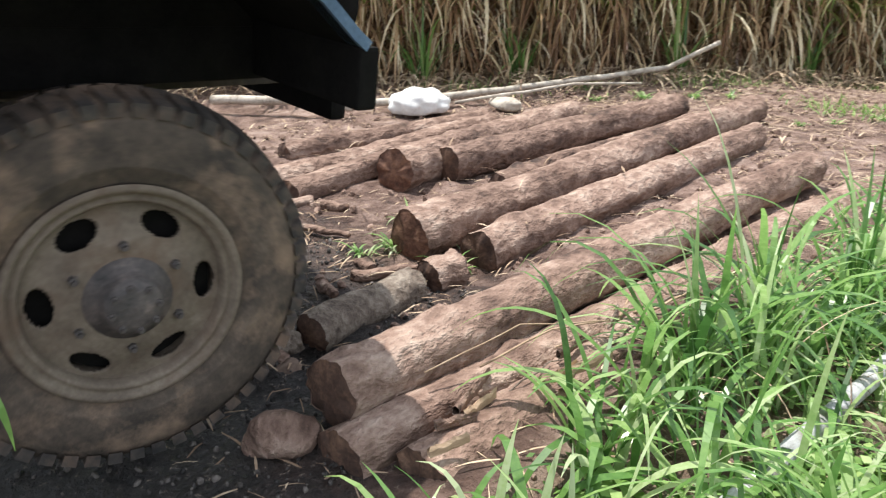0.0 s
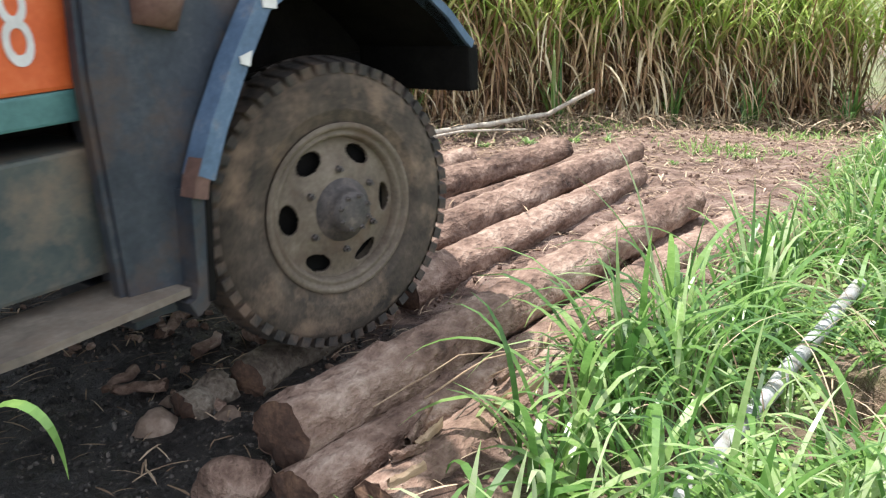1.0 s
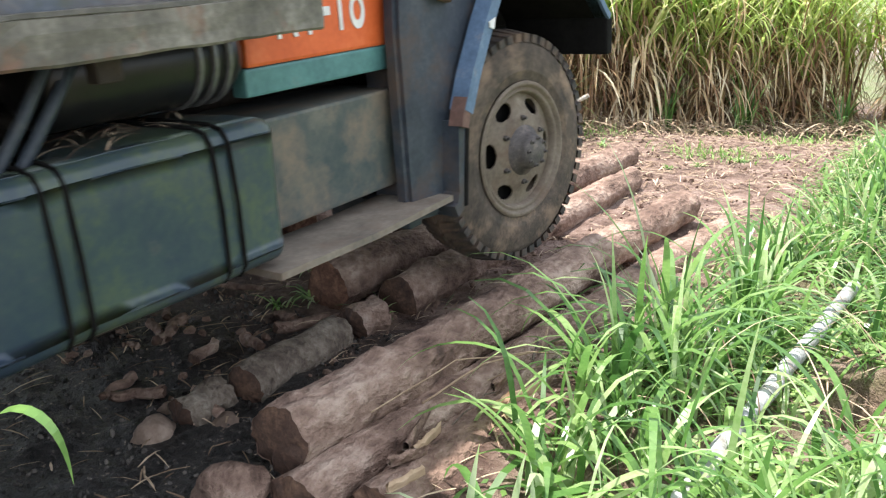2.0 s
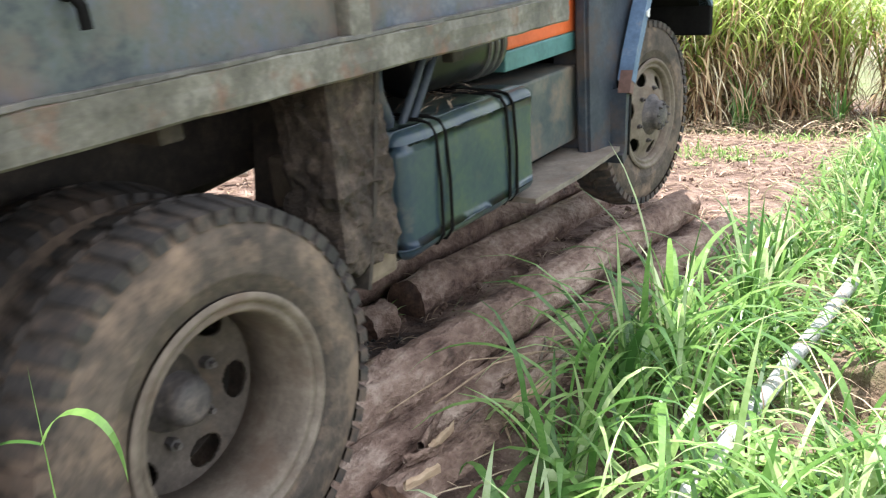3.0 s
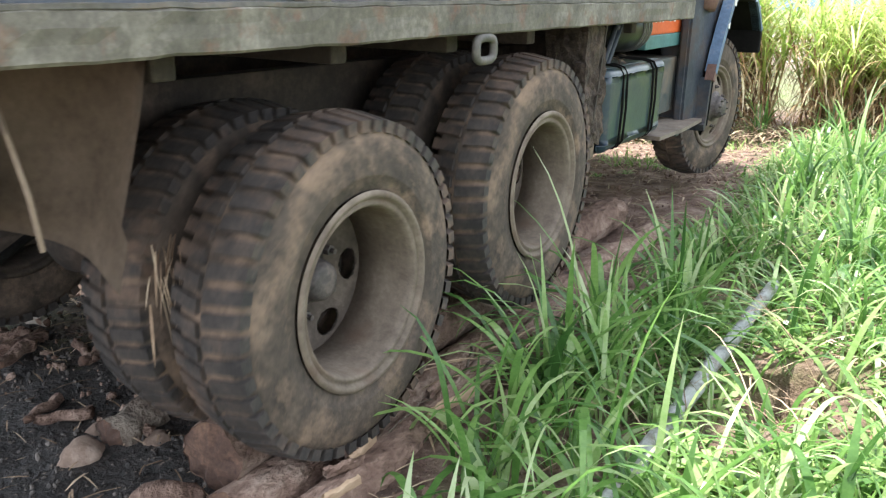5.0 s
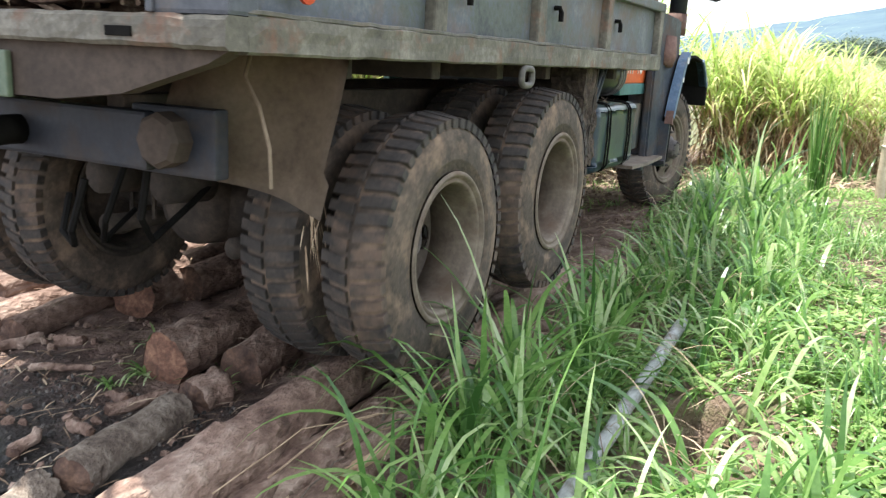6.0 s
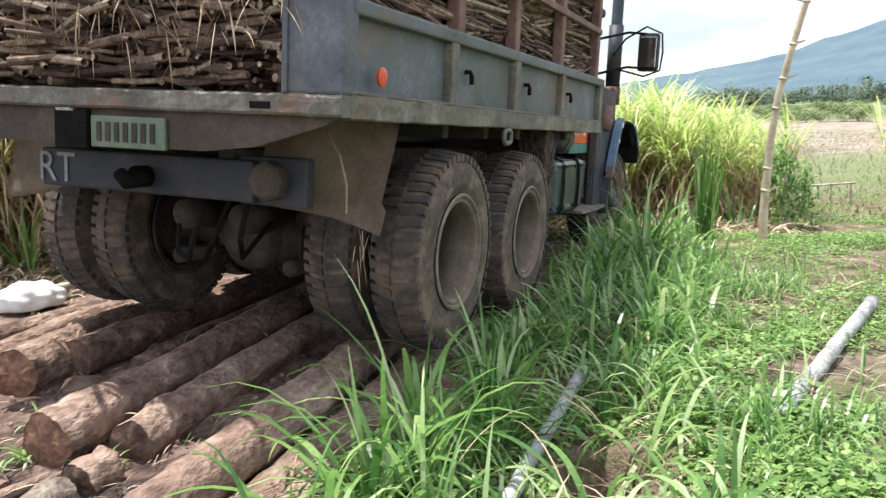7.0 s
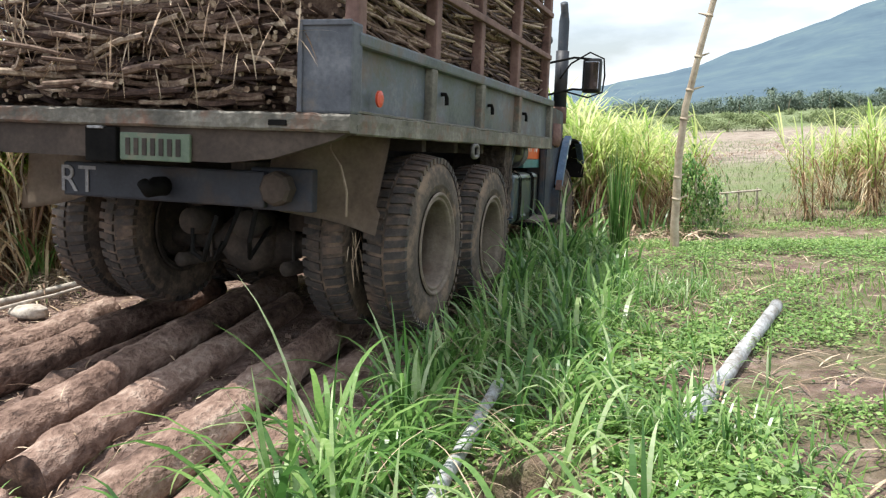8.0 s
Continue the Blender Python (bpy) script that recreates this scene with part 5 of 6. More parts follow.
def herbs():
    rnd = random.Random(21)
    verts, faces = [], []
    def leaflet(x, y, z):
        a, t = rnd.uniform(0, math.tau), rnd.uniform(-0.5, 0.5)
        r = rnd.uniform(0.006, 0.018) * (1.5 if x < 3.4 and y < 1.0 else 1.0)
        u = Vector((math.cos(a), math.sin(a), t)) * r
        w = Vector((-math.sin(a), math.cos(a), rnd.uniform(-0.5, 0.5))) * r * 0.75
        c = Vector((x, y, z))
        i = len(verts)
        verts.extend((c - u, c - w * 0.9 - u * 0.1, c + u, c + w * 0.9 - u * 0.1))
        faces.append((i, i + 1, i + 2, i + 3))
    n = 0
    while n < 125000:
        x, y = rnd.uniform(1.5, 6.5) + 0.4 * rnd.gauss(0, 1) ** 2 * (rnd.random() < 0.3), -3.3 + 9.5 * rnd.random() ** 1.3 - abs(rnd.gauss(0, 0.8)) * (rnd.random() < 0.2)
        cover = nz(x, y, 14, 0.9) + 0.6 * nz(x, y, 3, 3.0)
        if cover < -0.10 + 0.5 * rnd.random() - 0.3:
            continue
        if rnd.random() > smoothstep(1.5, 2.0, x):
            continue
        bare = 1.3 * math.exp(-((x - 4.55) / 0.55) ** 2 - ((y - 1.4) / 0.6) ** 2) + 1.3 * math.exp(-((x - 3.65) / 0.42) ** 2 - ((y + 1.35) / 0.35) ** 2) + math.exp(-((x - 4.3) / 0.5) ** 2 - ((y - 5.6) / 0.5) ** 2) + 1.5 * math.exp(-((x - PIT[0] - 0.08) / 0.24) ** 2 - ((y - PIT[1] - 0.05) / 0.28) ** 2)
        if rnd.random() < bare * 1.2:
            continue
        leaflet(x, y, gz(x, y) + rnd.uniform(0.0, 0.05 + 0.10 * max(0.0, nz(x, y, 77, 2.2))))
        n += 1
    for _ in range(26000):
        x, y = rnd.uniform(1.7, 9.0), rnd.uniform(-8.0, -2.8)
        if rnd.random() < smoothstep(-4.5, -8.0, y) or nz(x, y, 14, 0.9) + 0.6 * nz(x, y, 3, 3.0) < -0.25 + 0.4 * rnd.random():
            continue
        leaflet(x, y, gz(x, y) + rnd.uniform(0.0, 0.05))
    for _ in range(12000):
        x, y = 6.3 + 3.0 * rnd.random() ** 1.6, rnd.uniform(-4.0, 8.0)
        if nz(x, y, 14, 0.9) + 0.6 * nz(x, y, 3, 3.0) > -0.25 + 0.4 * rnd.random():
            leaflet(x, y, gz(x, y) + rnd.uniform(0.0, 0.05))
    for _ in range(16000):
        x, y = rnd.uniform(2.0, 7.0), rnd.uniform(-3.0, 9.0)
        if nz(x, y, 40, 0.9) < -0.05:
            continue
        d = Vector((rnd.gauss(0, 0.5), rnd.gauss(0, 0.5), 1))
        blade(verts, faces, (x, y, gz(x, y) - 0.005), d, rnd.uniform(0.05, 0.16), rnd.uniform(0.0025, 0.006), rnd.uniform(0.2, 1.0), rnd, 3)
    tagged(raw("ground_cover", verts, faces, "herb"), "low bright weeds and short grass on field", "weeds", kind="stuff")

def litter():
    """Straw, twigs and bark scraps on the mud."""
    rnd = random.Random(31)
    verts, faces = [], []
    for _ in range(5200):
        x, y = rnd.uniform(-2.6, 2.6), rnd.uniform(-3.4, 5.0)
        if x > 1.5 and rnd.random() < 0.5:
            continue
        a = rnd.uniform(0, math.tau)
        on = 0.0
        for (p, q, r0, r1, _l, _s) in LOGS:
            if p[1] < y < q[1]:
                cx = p[0] + (q[0] - p[0]) * (y - p[1]) / (q[1] - p[1])
                if abs(x - cx) < r0 * 0.95:
                    on = p[2] + math.sqrt(r0 * r0 - (x - cx) ** 2) - gz(x, y) + 0.008
        if on and rnd.random() < 0.93:
            continue
        blade(verts, faces, (x, y, gz(x, y) + 0.012 + on + rnd.uniform(0, 0.01)), Vector((math.cos(a), math.sin(a), rnd.uniform(0.0, 0.25))), rnd.uniform(0.03, 0.20), rnd.uniform(0.0012, 0.005), rnd.uniform(0.1, 0.5), rnd, 3)
    for _ in range(1700):
        x, y = rnd.uniform(-1.5, 2.2), rnd.uniform(0.6, 4.4)
        a = rnd.uniform(0, math.tau)
        blade(verts, faces, (x, y, gz(x, y) + 0.012), Vector((math.cos(a), math.sin(a), rnd.uniform(0.0, 0.2))), rnd.uniform(0.06, 0.30), rnd.uniform(0.002, 0.006), rnd.uniform(0.1, 0.4), rnd, 3)
    edge = ((-4.6, -0.6), (-3.1, 0.8), (-1.9, 2.2), (-0.7, 3.9), (0.5, 4.95), (1.5, 5.6), (2.3, 5.2), (2.8, 4.8), (3.5, 5.2))
    for _ in range(3800):
        k = rnd.randrange(len(edge) - 1)
        t = rnd.random()
        x, y = edge[k][0] + (edge[k + 1][0] - edge[k][0]) * t + rnd.gauss(0, 0.3), edge[k][1] + (edge[k + 1][1] - edge[k][1]) * t + rnd.gauss(0, 0.3)
        a = rnd.uniform(0, math.tau)
        blade(verts, faces, (x, y, gz(x, y) + 0.01 + rnd.uniform(0, 0.12)), Vector((math.cos(a), math.sin(a), rnd.uniform(0.0, 0.5))), rnd.uniform(0.15, 0.55), rnd.uniform(0.003, 0.011), rnd.uniform(0.3, 0.9), rnd, 4)
    for _ in range(2600):
        x, y = rnd.uniform(2.3, 6.5), -3.0 + 9.0 * rnd.random() ** 1.3
        if nz(x, y, 14, 0.9) + 0.6 * nz(x, y, 3, 3.0) > 0.05 and rnd.random() < 0.8:
            continue
        a = rnd.uniform(0, math.tau)
        blade(verts, faces, (x, y, gz(x, y) + 0.015 + rnd.uniform(0, 0.02)), Vector((math.cos(a), math.sin(a), rnd.uniform(0.0, 0.3))), rnd.uniform(0.06, 0.35), rnd.uniform(0.0015, 0.006), rnd.uniform(0.1, 0.5), rnd, 3)
    tagged(raw("straw_litter", verts, faces, "straw"), "scattered dry straw and cane trash on mud", "straw", kind="stuff")

tall_grass()
herbs()
litter()

# sugar cane stand
def cane_plant(seed, h, dry):
    rnd = random.Random(seed)
    bm = bmesh.new()
    gv, gf, dv, df = [], [], [], []
    for _ in range(5):
        bx, by = rnd.gauss(0, 0.09), rnd.gauss(0, 0.09)
        ln = (rnd.gauss(0, 0.12), rnd.gauss(0, 0.12))
        hh = h * rnd.uniform(0.5, 0.75)
        pts = [(bx + ln[0] * t * hh, by + ln[1] * t * hh, t * hh - 0.04) for t in (0, 0.3, 0.65, 1.0)]
        tube(pts, [0.014, 0.014, 0.012, 0.008], 6, bm)
        for k in range(13):
            t = 0.42 + 0.58 * k / 12
            a = rnd.uniform(0, math.tau)
            d = (math.cos(a) * 0.45, math.sin(a) * 0.45, 1.0)
            blade(gv, gf, (bx + ln[0] * t * hh, by + ln[1] * t * hh, t * hh), d, rnd.uniform(0.55, 1.05) * h * 0.48, rnd.uniform(0.010, 0.019), rnd.uniform(0.5, 1.7), rnd, 6)
        for k in range(int(22 * dry)):
            t = rnd.uniform(0.05, 0.95)
            a = rnd.uniform(0, math.tau)
            d = (math.cos(a) * 0.8, math.sin(a) * 0.8, rnd.uniform(-0.2, 0.8))
            blade(dv, df, (bx + ln[0] * t * hh, by + ln[1] * t * hh, t * hh), d, rnd.uniform(0.35, 0.85), rnd.uniform(0.006, 0.014), rnd.uniform(1.0, 2.4), rnd, 5)
    ob = part("sugar_cane", bm, "cane_stalk")
    raw("green_leaves", gv, gf, "cane_leaf", ob)
    raw("dry_leaves", dv, df, "dry_leaf", ob)
    return tagged(ob, "standing sugar cane with yellow-green leaves and dry trash", "sugar cane", "sugar cane plants")

def cane_field():
    rnd = random.Random(41)
    kinds = [cane_plant(100 + i, 2.15 + 0.12 * i, 0.8 + 0.35 * (i % 3)) for i in range(6)]
    edge = [(-6.5, -2.0), (-4.6, -0.2), (-3.1, 1.2), (-2.0, 2.6), (-0.8, 4.2), (0.5, 5.3), (1.5, 6.0), (2.35, 5.6), (2.75, 5.1), (3.35, 5.5), (3.6, 7.4), (3.7, 9.5)]
    spots = []
    for (x0, y0), (x1, y1) in zip(edge, edge[1:]):
        L = math.hypot(x1 - x0, y1 - y0)
        nx, ny = -(y1 - y0) / L, (x1 - x0) / L
        n = int(L / 0.34)
        for k in range(n):
            for row in range(5):
                t = (k + rnd.random()) / n
                off = 0.1 + row * 0.40 + rnd.uniform(-0.14, 0.14)
                spots.append((x0 + (x1 - x0) * t + nx * off, y0 + (y1 - y0) * t + ny * off))
    for k in range(26):
        yy = rnd.uniform(6.5, 9.2)
        spots.append((rnd.uniform(5.15, 8.2) + 0.35 * (yy - 6.5), yy))
    for i, (x, y) in enumerate(spots):
        s = (1.05 - 0.33 * smoothstep(-0.5, 2.2, x)) * (0.8 if x > 4.5 else 0.82 if x > 2.7 else 1.0) * rnd.uniform(0.85, 1.12)
        m = pose(x, y, gz(x, y), rnd.gauss(0, 4), rnd.gauss(0, 4), rnd.uniform(0, 360)) @ Matrix.Diagonal((s, s, s, 1))
        if i < len(kinds):
            kinds[i].matrix_basis = m
        else:
            copy_thing(kinds[rnd.randrange(len(kinds))], m)

cane_field()

# ---- distance ----
def mountains():
    verts, faces = [], []
    def ridge(x):
        pts = ((-1400, 10), (-700, 30), (-300, 22), (-115, 36), (0, 49), (115, 65), (180, 82), (253, 100), (351, 133), (429, 155), (700, 245), (1000, 300), (1800, 180), (2500, 60))
        for (a, ha), (b, hb) in zip(pts, pts[1:]):
            if a <= x <= b:
                return ha + (hb - ha) * (x - a) / (b - a)
        return 10
    nx, ny = 150, 26
    for j in range(ny):
        for i in range(nx):
            x = -1400 + 3900 * i / (nx - 1)
            t = j / (ny - 1)
            h = ridge(x) * (t ** 1.25) * (1 + 0.10 * nz(x, t * 300, 3, 0.012) * (1 - t * 0.6)) + 5 * nz(x, t * 400, 1, 0.02) * t
            verts.append((x * (0.55 + 0.45 * t) + 0.0, 640 + 860 * t, h - 3))
    for j in range(ny - 1):
        for i in range(nx - 1):
            faces.append((j * nx + i, j * nx + i + 1, (j + 1) * nx + i + 1, (j + 1) * nx + i))
    # Distance haze is mixed into the slope's blue-green colours
    M["hazy_hill"] = material("hazy_hill", [(0.2, (0.038, 0.072, 0.105)), (0.5, (0.062, 0.105, 0.135)), (0.8, (0.095, 0.145, 0.15))], 0.012, 0.95, 0, fine=0.06, island=0.0)
    tagged(raw("mountain", verts, faces, "hazy_hill", smooth=True), "hazy blue-green mountain slope behind the fields", "mountain", kind="structure")

def palm(seed):
    rnd = random.Random(seed)
    h = rnd.uniform(4, 6.5)
    bm = tube([(0, 0, -0.3), (0.2, 0, h * 0.5), (0.35, 0.1, h)], [0.22, 0.16, 0.13], 8)
    ob = part("palm", bm, "grey_wood")
    v, f = [], []
    for k in range(22):
        a = rnd.uniform(0, math.tau)
        d = Vector((math.cos(a), math.sin(a), rnd.uniform(-0.1, 1.1)))
        for s in (-1, 1):
            for q in range(3):
                blade(v, f, (0.35, 0.1, h), d + Vector((rnd.gauss(0, 0.12), rnd.gauss(0, 0.12), 0)), rnd.uniform(2.2, 3.6), 0.13, rnd.uniform(0.8, 1.6), rnd, 6)
    raw("fronds", v, f, "palm", ob)
    return tagged(ob, "distant coconut palm at the field's end", "palm", "palm trees")

def bush(name, seed, rx, ry, rz, n, leaf, mat, label, cat):
    rnd = random.Random(seed)
    bm = tube([(0, 0, -0.1), (0.05 * rx, 0, rz * 0.5), (0.1 * rx, 0.02, rz * 0.8)], [0.06 * rz, 0.04 * rz, 0.02 * rz], 6)
    ob = part(name, bm, "bamboo")
    v, f = [], []
    clumps = [(rnd.gauss(0, 0.5) * rx, rnd.gauss(0, 0.5) * ry, rnd.uniform(0.25, 0.95) * rz, rnd.uniform(0.25, 0.5)) for _ in range(14)]
    for _ in range(n):
        cx, cy, cz, cr = rnd.choice(clumps)
        p = Vector((cx + rnd.gauss(0, cr * 0.5) * rx, cy + rnd.gauss(0, cr * 0.5) * ry, max(0.0, cz + rnd.gauss(0, cr * 0.4) * rz)))
        d = Vector((rnd.gauss(0, 1), rnd.gauss(0, 1), rnd.gauss(0.4, 0.6)))
        blade(v, f, p, d, leaf * rnd.uniform(0.6, 1.5), leaf * 0.22, rnd.uniform(0.3, 1.2), rnd, 2)
    raw("foliage", v, f, mat, ob)
    return tagged(ob, label, cat)

def distance():
    mountains()
    rnd = random.Random(61)
    p0 = [palm(i) for i in range(3)]
    for i in range(46):
        y = rnd.uniform(150, 260)
        m = pose(y * rnd.uniform(0.04, 0.55), y, -0.3, 0, 0, rnd.uniform(0, 360)) @ Matrix.Scale(rnd.uniform(0.5, 0.85), 4)
        if i < 3:
            p0[i].matrix_basis = m
        else:
            copy_thing(p0[rnd.randrange(3)], m)
    t0 = bush("tree", 7, 5.0, 3.0, 4.0, 1600, 0.5, "palm", "dark green trees along the far field edge", "tree")
    tagged(t0, group="far trees")
    for i in range(150):
        y = rnd.uniform(125, 240)
        m = pose(y * rnd.uniform(0.0, 0.6), y, -0.3, 0, 0, rnd.uniform(0, 360)) @ Matrix.Scale(rnd.uniform(0.45, 0.9), 4)
        if i == 0:
            t0.matrix_basis = m
        else:
            copy_thing(t0, m)
    h0 = bush("hedge_shrub", 9, 1.7, 0.9, 0.85, 2200, 0.10, "far_green", "pale green shrub on the field boundary", "shrub")
    tagged(h0, group="field shrubs")
    for i in range(40):
        y = rnd.uniform(44, 95)
        m = pose(y * rnd.uniform(0.1, 0.5), y, -0.25, 0, 0, rnd.uniform(0, 360))
        if i == 0:
            h0.matrix_basis = m
        else:
            copy_thing(h0, m)
    v, f, w, g = [], [], [], []
    for _ in range(24000):
        x, y = rnd.uniform(1.5, 16), 6.0 + 26 * rnd.random() ** 1.5
        green = nz(x, y, 60, 0.25) > -0.05 or y < 13
        blade(*((v, f) if green else (w, g)), (x, y, gz(x, y) - 0.01), (rnd.gauss(0, 0.4), rnd.gauss(0, 0.4), 1), rnd.uniform(0.05, 0.15), rnd.uniform(0.004, 0.009), rnd.uniform(0.3, 1.2), rnd, 3)
    tagged(raw("field_weeds", v, f, "far_green"), "rank green weeds over the open field", "weeds", kind="stuff")
    tagged(raw("field_stubble", w, g, "straw"), "pale dry stubble on the cleared field", "stubble", kind="stuff")
    b = bush("shrub", 12, 0.45, 0.5, 0.95, 1300, 0.10, "grass", "leafy green shrub behind the bamboo pole", "shrub")
    b.matrix_basis = pose(3.74, 5.4, gz(3.74, 5.4)) @ Matrix.Diagonal((0.55, 0.6, 1.0, 1))

distance()

# ---- small things ----
def bamboo_pole():
    pts = [(3.37, 3.6, -0.25), (3.37, 3.6, 0.2), (3.385, 3.6, 0.44), (3.41, 3.6, 0.85), (3.47, 3.6, 1.30), (3.62, 3.6, 1.895), (3.86, 3.62, 2.75)]
    fine = []
    for a, b in zip(pts, pts[1:]):
        for k in range(4):
            fine.append(Vector(a).lerp(Vector(b), k / 4))
    ob = part("bamboo_pole", tube(fine, [0.044 - 0.018 * i / len(fine) for i in range(len(fine))], 12), "bamboo", smooth=True)
    for z in (0.45, 0.62, 1.22, 1.52, 1.80, 2.12):
        i = min(range(len(fine)), key=lambda k: abs(fine[k].z - z))
        c = fine[i]
        nr = 0.044 - 0.018 * i / len(fine)
        part("node_ring", tube([c - Vector((0.004, 0, 0.016)), c, c + Vector((0.004, 0, 0.016))], [nr, nr + 0.009, nr], 12), "bamboo", ob)
        part("twig_stub", tube([c, c + Vector((random.choice((-1, 1)) * random.uniform(0.06, 0.13), 0.02, 0.03))], [0.014, 0.006], 6), "bamboo", ob)
    tagged(ob, "weathered leaning bamboo pole standing at the field edge", "pole")

def fallen_pole(a, b, r, label):
    a, b = Vector(a), Vector(b)
    n = 26
    pts = [a.lerp(b, k / n) + Vector((0.012 * nz(k * 0.4, a.x), 0, 0.008 * nz(k * 0.5, 4))) for k in range(n + 1)]
    ob = part("fallen_pole", tube(pts, [r * (1 + 0.05 * nz(k * 0.5, 2)) for k in range(n + 1)], 12), "white_pole", smooth=True)
    return tagged(ob, label, "pole")

bamboo_pole()
fallen_pole((2.00, -2.75, -0.09), (2.165, -0.42, -0.05), 0.031, "peeling whitish pole lying in the long grass")
fallen_pole((3.03, -1.05, 0.0), (3.775, 0.96, 0.03), 0.039, "bare white pole lying on low weeds")

def field_fence():
    posts = new("field_fence")
    for x, h in ((4.22, 0.10), (4.29, 0.22), (4.45, 0.08), (4.62, 0.10), (4.85, 0.12)):
        part("picket", tube([(x, 7.85, -0.35), (x + random.uniform(-0.02, 0.02), 7.85, h)], 0.014, 6), "grey_wood", posts)
    part("fence_rail", tube([(4.08, 7.83, 0.055), (4.45, 7.83, 0.06), (4.92, 7.83, 0.09)], 0.016, 6), "grey_wood", posts)
    tagged(posts, "low rough stick fence beside the field", "fence")

field_fence()

def rock(x, y, z, r, seed, label, mat="stone"):
    bm = bmesh.new()
    bmesh.ops.create_icosphere(bm, subdivisions=3, radius=1)
    for v in bm.verts:
        k = 1 + 0.28 * nz(v.co.x, v.co.y, v.co.z + seed, 1.3) + 0.10 * nz(v.co.x, v.co.y, v.co.z + seed, 4)
        v.co = Vector((v.co.x * r[0], v.co.y * r[1], v.co.z * r[2])) * k
    ob = part("rock", bm, mat, smooth=True)
    ob.matrix_basis = pose(x, y, z, 0, 0, seed * 37)
    return tagged(ob, label, "rock")

rock(0.90, -3.17, -0.09, (0.115, 0.09, 0.075), 1, "muddy boulder at the log's end", "bark")
rock(0.41, -3.06, -0.11, (0.075, 0.06, 0.06), 2, "small brown stone in black mud")
rock(0.33, -2.93, -0.12, (0.06, 0.05, 0.045), 3, "small brown stone in black mud")
rock(0.58, -2.90, -0.11, (0.06, 0.05, 0.05), 4, "angular stone beside the short log")
rock(-1.50, 0.84, 0.02, (0.16, 0.09, 0.06), 5, "pale stone beside the track", "grey_wood")

def sack():
    bm = bmesh.new()
    bmesh.ops.create_icosphere(bm, subdivisions=4, radius=1)
    for v in bm.verts:
        k = 1 + 0.16 * nz(v.co.x, v.co.y, v.co.z, 2.2) + 0.06 * nz(v.co.x, v.co.y, v.co.z, 6)
        v.co = Vector((v.co.x * 0.24, v.co.y * 0.16, max(v.co.z, -0.5) * 0.13)) * k
    ob = part("sack", bm, "sack", smooth=True)
    ob.matrix_basis = pose(-1.93, 0.27, 0.05, 0, 0, 40)
    tagged(ob, "crumpled white plastic sack lying by the track", "sack")

sack()

def branch(name, pts, r0, r1, mat, label):
    fine = []
    for a, b in zip(pts, pts[1:]):
        for k in range(5):
            q = Vector(a).lerp(Vector(b), k / 5)
            fine.append(q + Vector((0.012 * nz(q.x * 4, q.y * 4), 0, 0.012 * nz(q.y * 5, 3))))
    fine.append(Vector(pts[-1]))
    n = len(fine)
    return tagged(part(name, tube(fine, [r0 + (r1 - r0) * i / n for i in range(n)], 8), mat, smooth=True), label, "branch")

branch("branch", [(-3.3, -0.75, 0.06), (-2.75, -0.45, 0.09), (-2.25, -0.15, 0.04)], 0.04, 0.028, "grey_wood", "pale broken branch lying in the mud")
branch("branch", [(-2.25, 0.05, 0.05), (-1.9, 0.75, 0.06), (-1.57, 1.70, 0.08), (-1.05, 2.65, 0.15), (-0.62, 2.75, 0.40)], 0.034, 0.02, "grey_wood", "long pale pole leaning into the cane")
branch("branch", [(-1.75, 0.5, 0.05), (-1.3, 1.5, 0.12), (-1.0, 2.1, 0.08)], 0.014, 0.01, "grey_wood", "thin bent stick beside the sack")
branch("twig", [(1.20, -2.62, 0.03), (1.24, -2.30, 0.06), (1.34, -2.1, 0.05)], 0.004, 0.003, "straw", "thin curved twig on the mud")
branch("twig", [(1.14, -2.80, 0.06), (1.22, -2.45, 0.12), (1.36, -2.2, 0.09), (1.42, -2.0, 0.02)], 0.0025, 0.002, "straw", "thin dry stem arching over the mud")

for i in range(9):
    rs = random.Random(500 + i)
    x, y, a = rs.uniform(1.14, 1.42), rs.uniform(-2.9, -1.3), rs.uniform(0.9, 2.0)
    pts = []
    for k in range(5):
        pts.append((x, y, gz(x, y) + 0.035 + 0.03 * math.sin(k * 0.8)))
        x, y, a = x + 0.09 * math.cos(a), y + 0.09 * math.sin(a), a + rs.uniform(-0.5, 0.5)
    tagged(branch("twig", pts, rs.uniform(0.003, 0.007), 0.002, "straw" if i % 2 else "old_bark", "thin dry root lying on the mud"), group="twigs on the mud")

def weed(x, y, z, h, n, seed):
    rnd = random.Random(seed)
    v, f = [], []
    for _ in range(n):
        a = rnd.uniform(0, math.tau)
        blade(v, f, (x + rnd.gauss(0, 0.02), y + rnd.gauss(0, 0.02), z), (math.cos(a) * 0.8, math.sin(a) * 0.8, 1), h * rnd.uniform(0.5, 1.2), 0.006, rnd.uniform(0.4, 1.5), rnd, 4)
    tagged(raw("weed", v, f, "grass"), "small green weed growing between the logs", "weed", "weeds between logs")

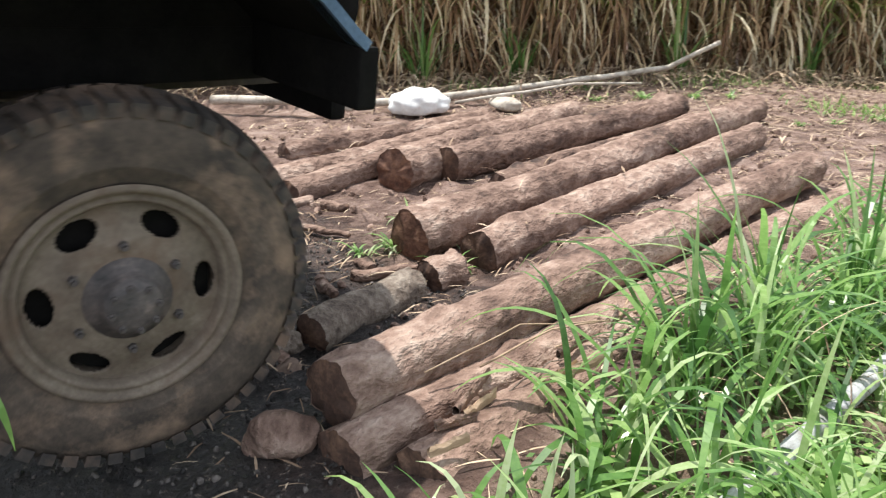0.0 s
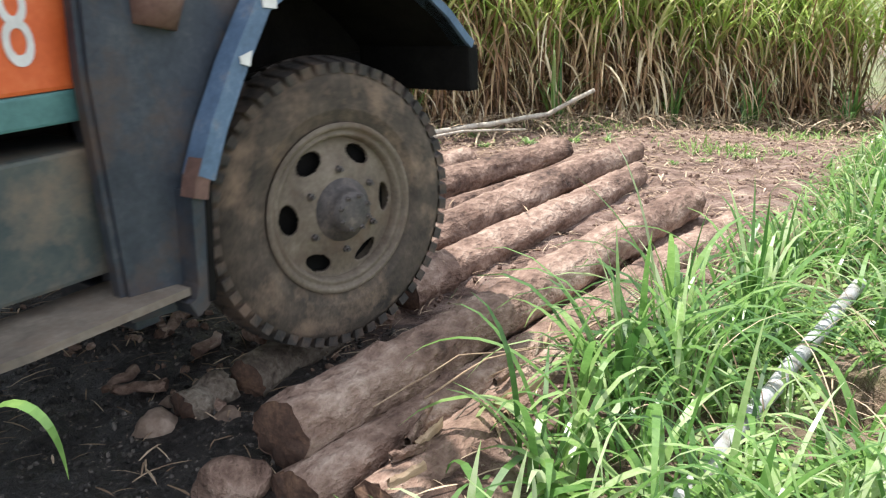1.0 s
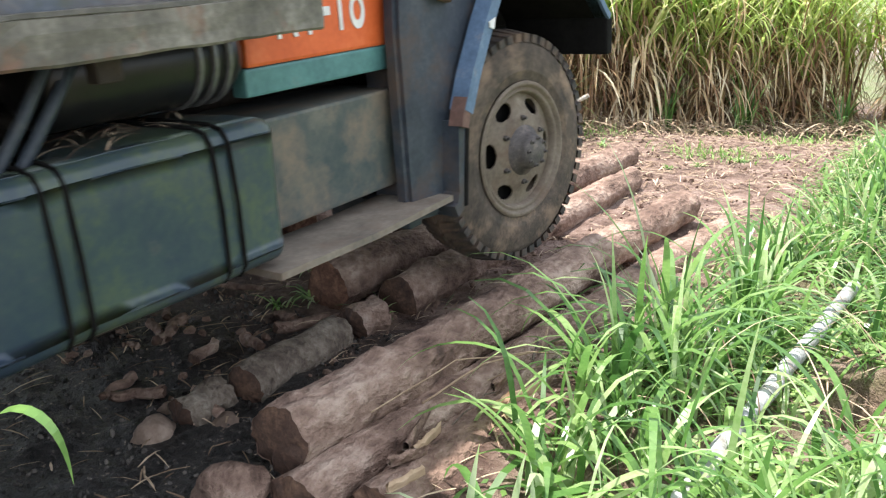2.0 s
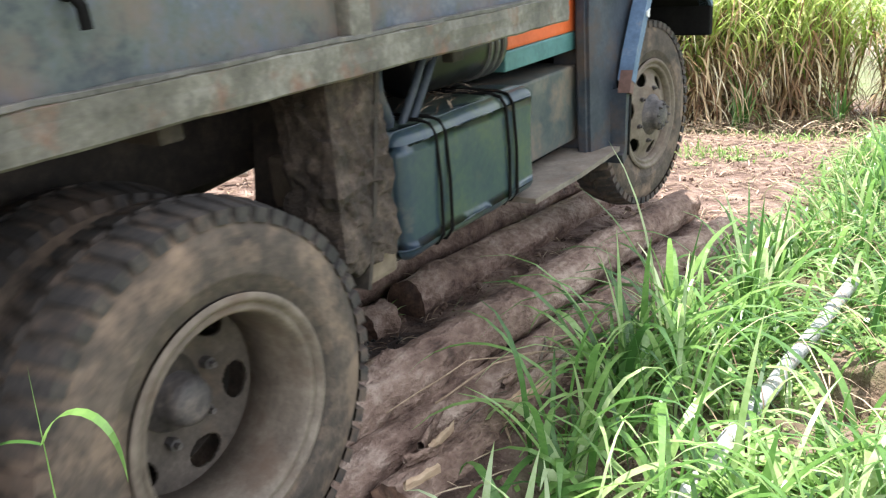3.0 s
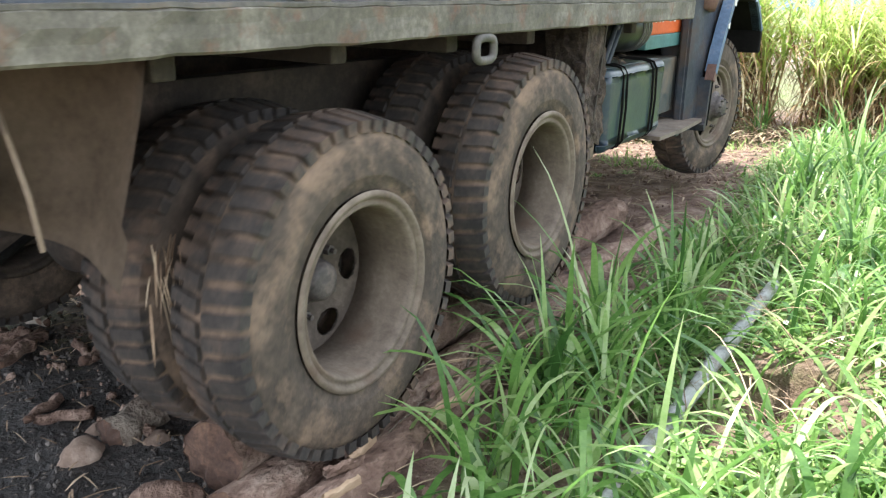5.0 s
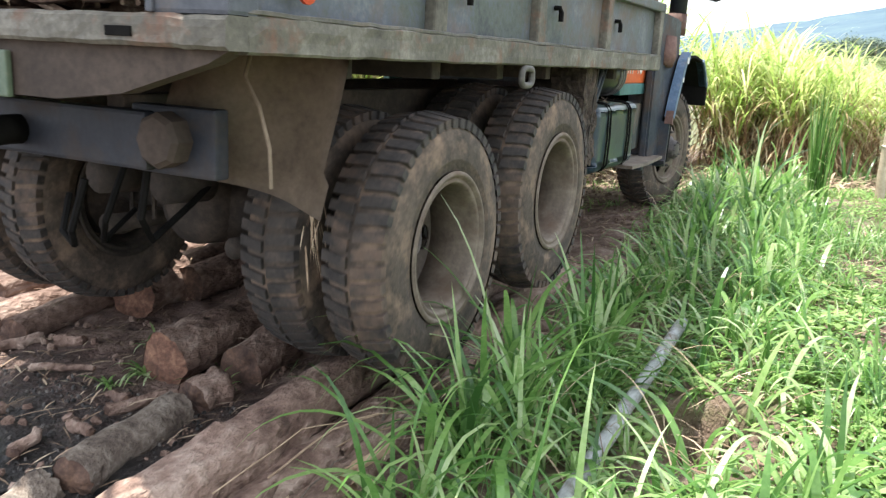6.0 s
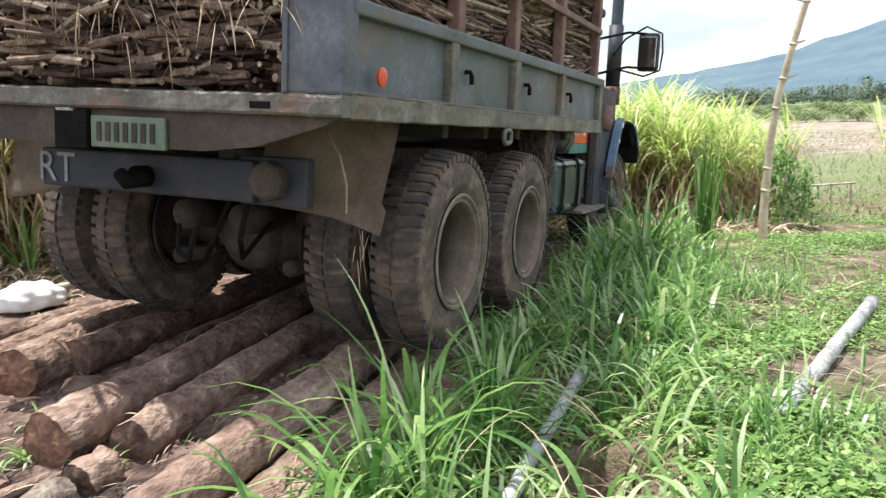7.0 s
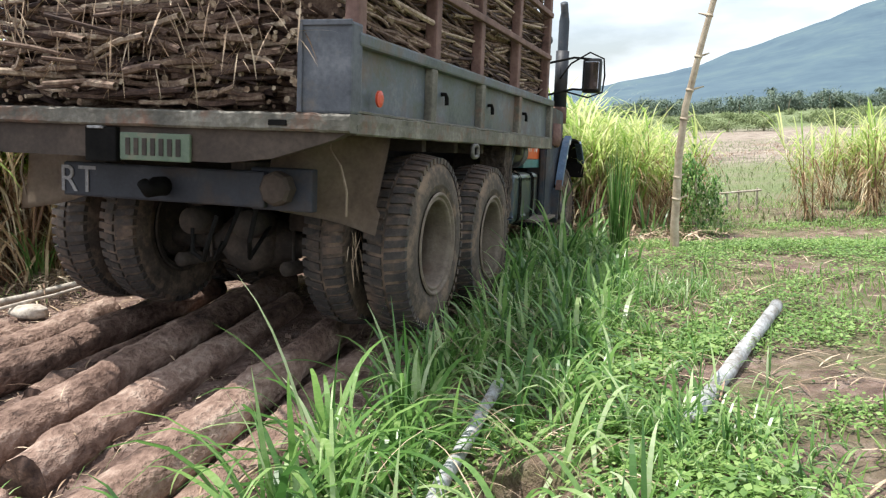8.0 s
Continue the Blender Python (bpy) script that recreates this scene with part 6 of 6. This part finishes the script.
for i, (x, y, h, n) in enumerate(((0.12, -1.95, 0.17, 26), (0.20, -1.75, 0.16, 22), (0.46, -1.95, 0.14, 18), (0.05, -2.1, 0.12, 18), (-0.15, -1.65, 0.12, 14), (0.68, 2.05, 0.08, 30), (0.95, 2.3, 0.09, 30), (0.5, 1.8, 0.07, 20), (-0.6, 2.3, 0.12, 30), (-0.9, 2.0, 0.14, 30), (1.2, 2.6, 0.08, 24), (-0.35, 2.5, 0.12, 24), (-1.2, 1.7, 0.12, 24))):
    weed(x, y, gz(x, y), h, n, 70 + i)

def near_blades():
    rnd = random.Random(91)
    v, f = [], []
    node = Vector((1.64, -4.14, 0.77))
    foot = Vector((1.665, -4.13, gz(1.665, -4.13)))
    blade(v, f, foot, node - foot + Vector((0, 0, 0.1)), 0.98, 0.0028, 0.02, rnd, 10)
    blade(v, f, node, (0.16, 0.09, 0.5), 0.20, 0.009, 3.4, rnd, 14)
    blade(v, f, node, (-0.6, -0.25, 0.15), 0.20, 0.005, 1.6, rnd, 12)
    blade(v, f, foot + Vector((0.10, 0.04, 0)), (0.02, 0.0, 1), 0.66, 0.0015, 0.05, rnd, 8)
    blade(v, f, foot + Vector((0.12, 0.05, 0)), (0.02, 0.0, 1), 0.66, 0.0015, 0.05, rnd, 8)
    tagged(raw("grass_tuft", v, f, "grass"), "few pale grass blades beside the wheel track", "grass")

def track_grass():
    """Low thin grass in patches on the trodden ground before the cane."""
    rnd = random.Random(57)
    v, f = [], []
    for cx, cy, rx, ry, n in ((-0.9, 3.2, 0.6, 0.5, 260), (0.75, 2.5, 0.55, 0.28, 200), (1.1, 3.6, 0.4, 0.3, 140), (-1.7, 2.2, 0.4, 0.4, 140), (0.2, 4.4, 0.7, 0.4, 200), (1.6, 5.0, 0.6, 0.4, 200), (-2.4, 1.4, 0.5, 0.4, 140), (1.75, 2.0, 0.3, 0.8, 180)):
        for _ in range(n):
            x, y = cx + rnd.gauss(0, rx * 0.5), cy + rnd.gauss(0, ry * 0.5)
            d = Vector((rnd.gauss(0, 0.6), rnd.gauss(0, 0.6), 1))
            blade(v, f, (x, y, gz(x, y) - 0.005), d, rnd.uniform(0.05, 0.17), rnd.uniform(0.003, 0.007), rnd.uniform(0.4, 1.6), rnd, 4)
    tagged(raw("track_grass", v, f, "herb"), "thin trodden grass patches on red mud", "grass", kind="stuff")
    # green suckers at the foot of the cane
    for x, y, h in ((-2.3, 2.0, 0.7), (-1.3, 3.3, 0.9), (-0.4, 4.3, 0.7), (0.3, 4.9, 0.8), (1.2, 5.5, 0.6), (2.0, 5.5, 0.6), (-2.8, 1.2, 0.8), (3.2, 5.0, 0.5)):
        v, f = [], []
        tuft(v, f, x, y, h, 26, rnd, (0.006, 0.014), spread=0.5)
        tagged(raw("grass_clump", v, f, "grass"), "fresh green shoots at the foot of the cane", "grass", "grass clumps", "stuff")

track_grass()
near_blades()
cane_load_ob = cane_load()

# ---- what moves ----
def motions():
    times = [k * 0.2 for k in range(41)]
    rows = [(t, truck_pose(t)) for t in times]
    walk(truck, rows)
    walk(cane_load_ob, rows)
    travel = [0.0]
    for a, b in zip(times, times[1:]):
        p, q = drive_at(a), drive_at(b)
        travel.append(travel[-1] + math.hypot(q[0] - p[0], q[1] - p[1]))
    mid = travel[5]
    for w, ai, y, side in WHEELS:
        turn = [-math.degrees((d - mid) / (R_TYRE - 0.012)) for d in travel]
        px = 0.0 if ai else KINGPIN * side
        rows = []
        for t, a in zip(times, turn):
            st = steer_at(t) if ai == 0 else 0.0
            rows.append((t, pose(px * (1 - math.cos(radians(st))), y - px * math.sin(radians(st)), 0.513 + drive_at(t)[6 + ai], a, 0, st)))
        walk(w, rows)

motions()
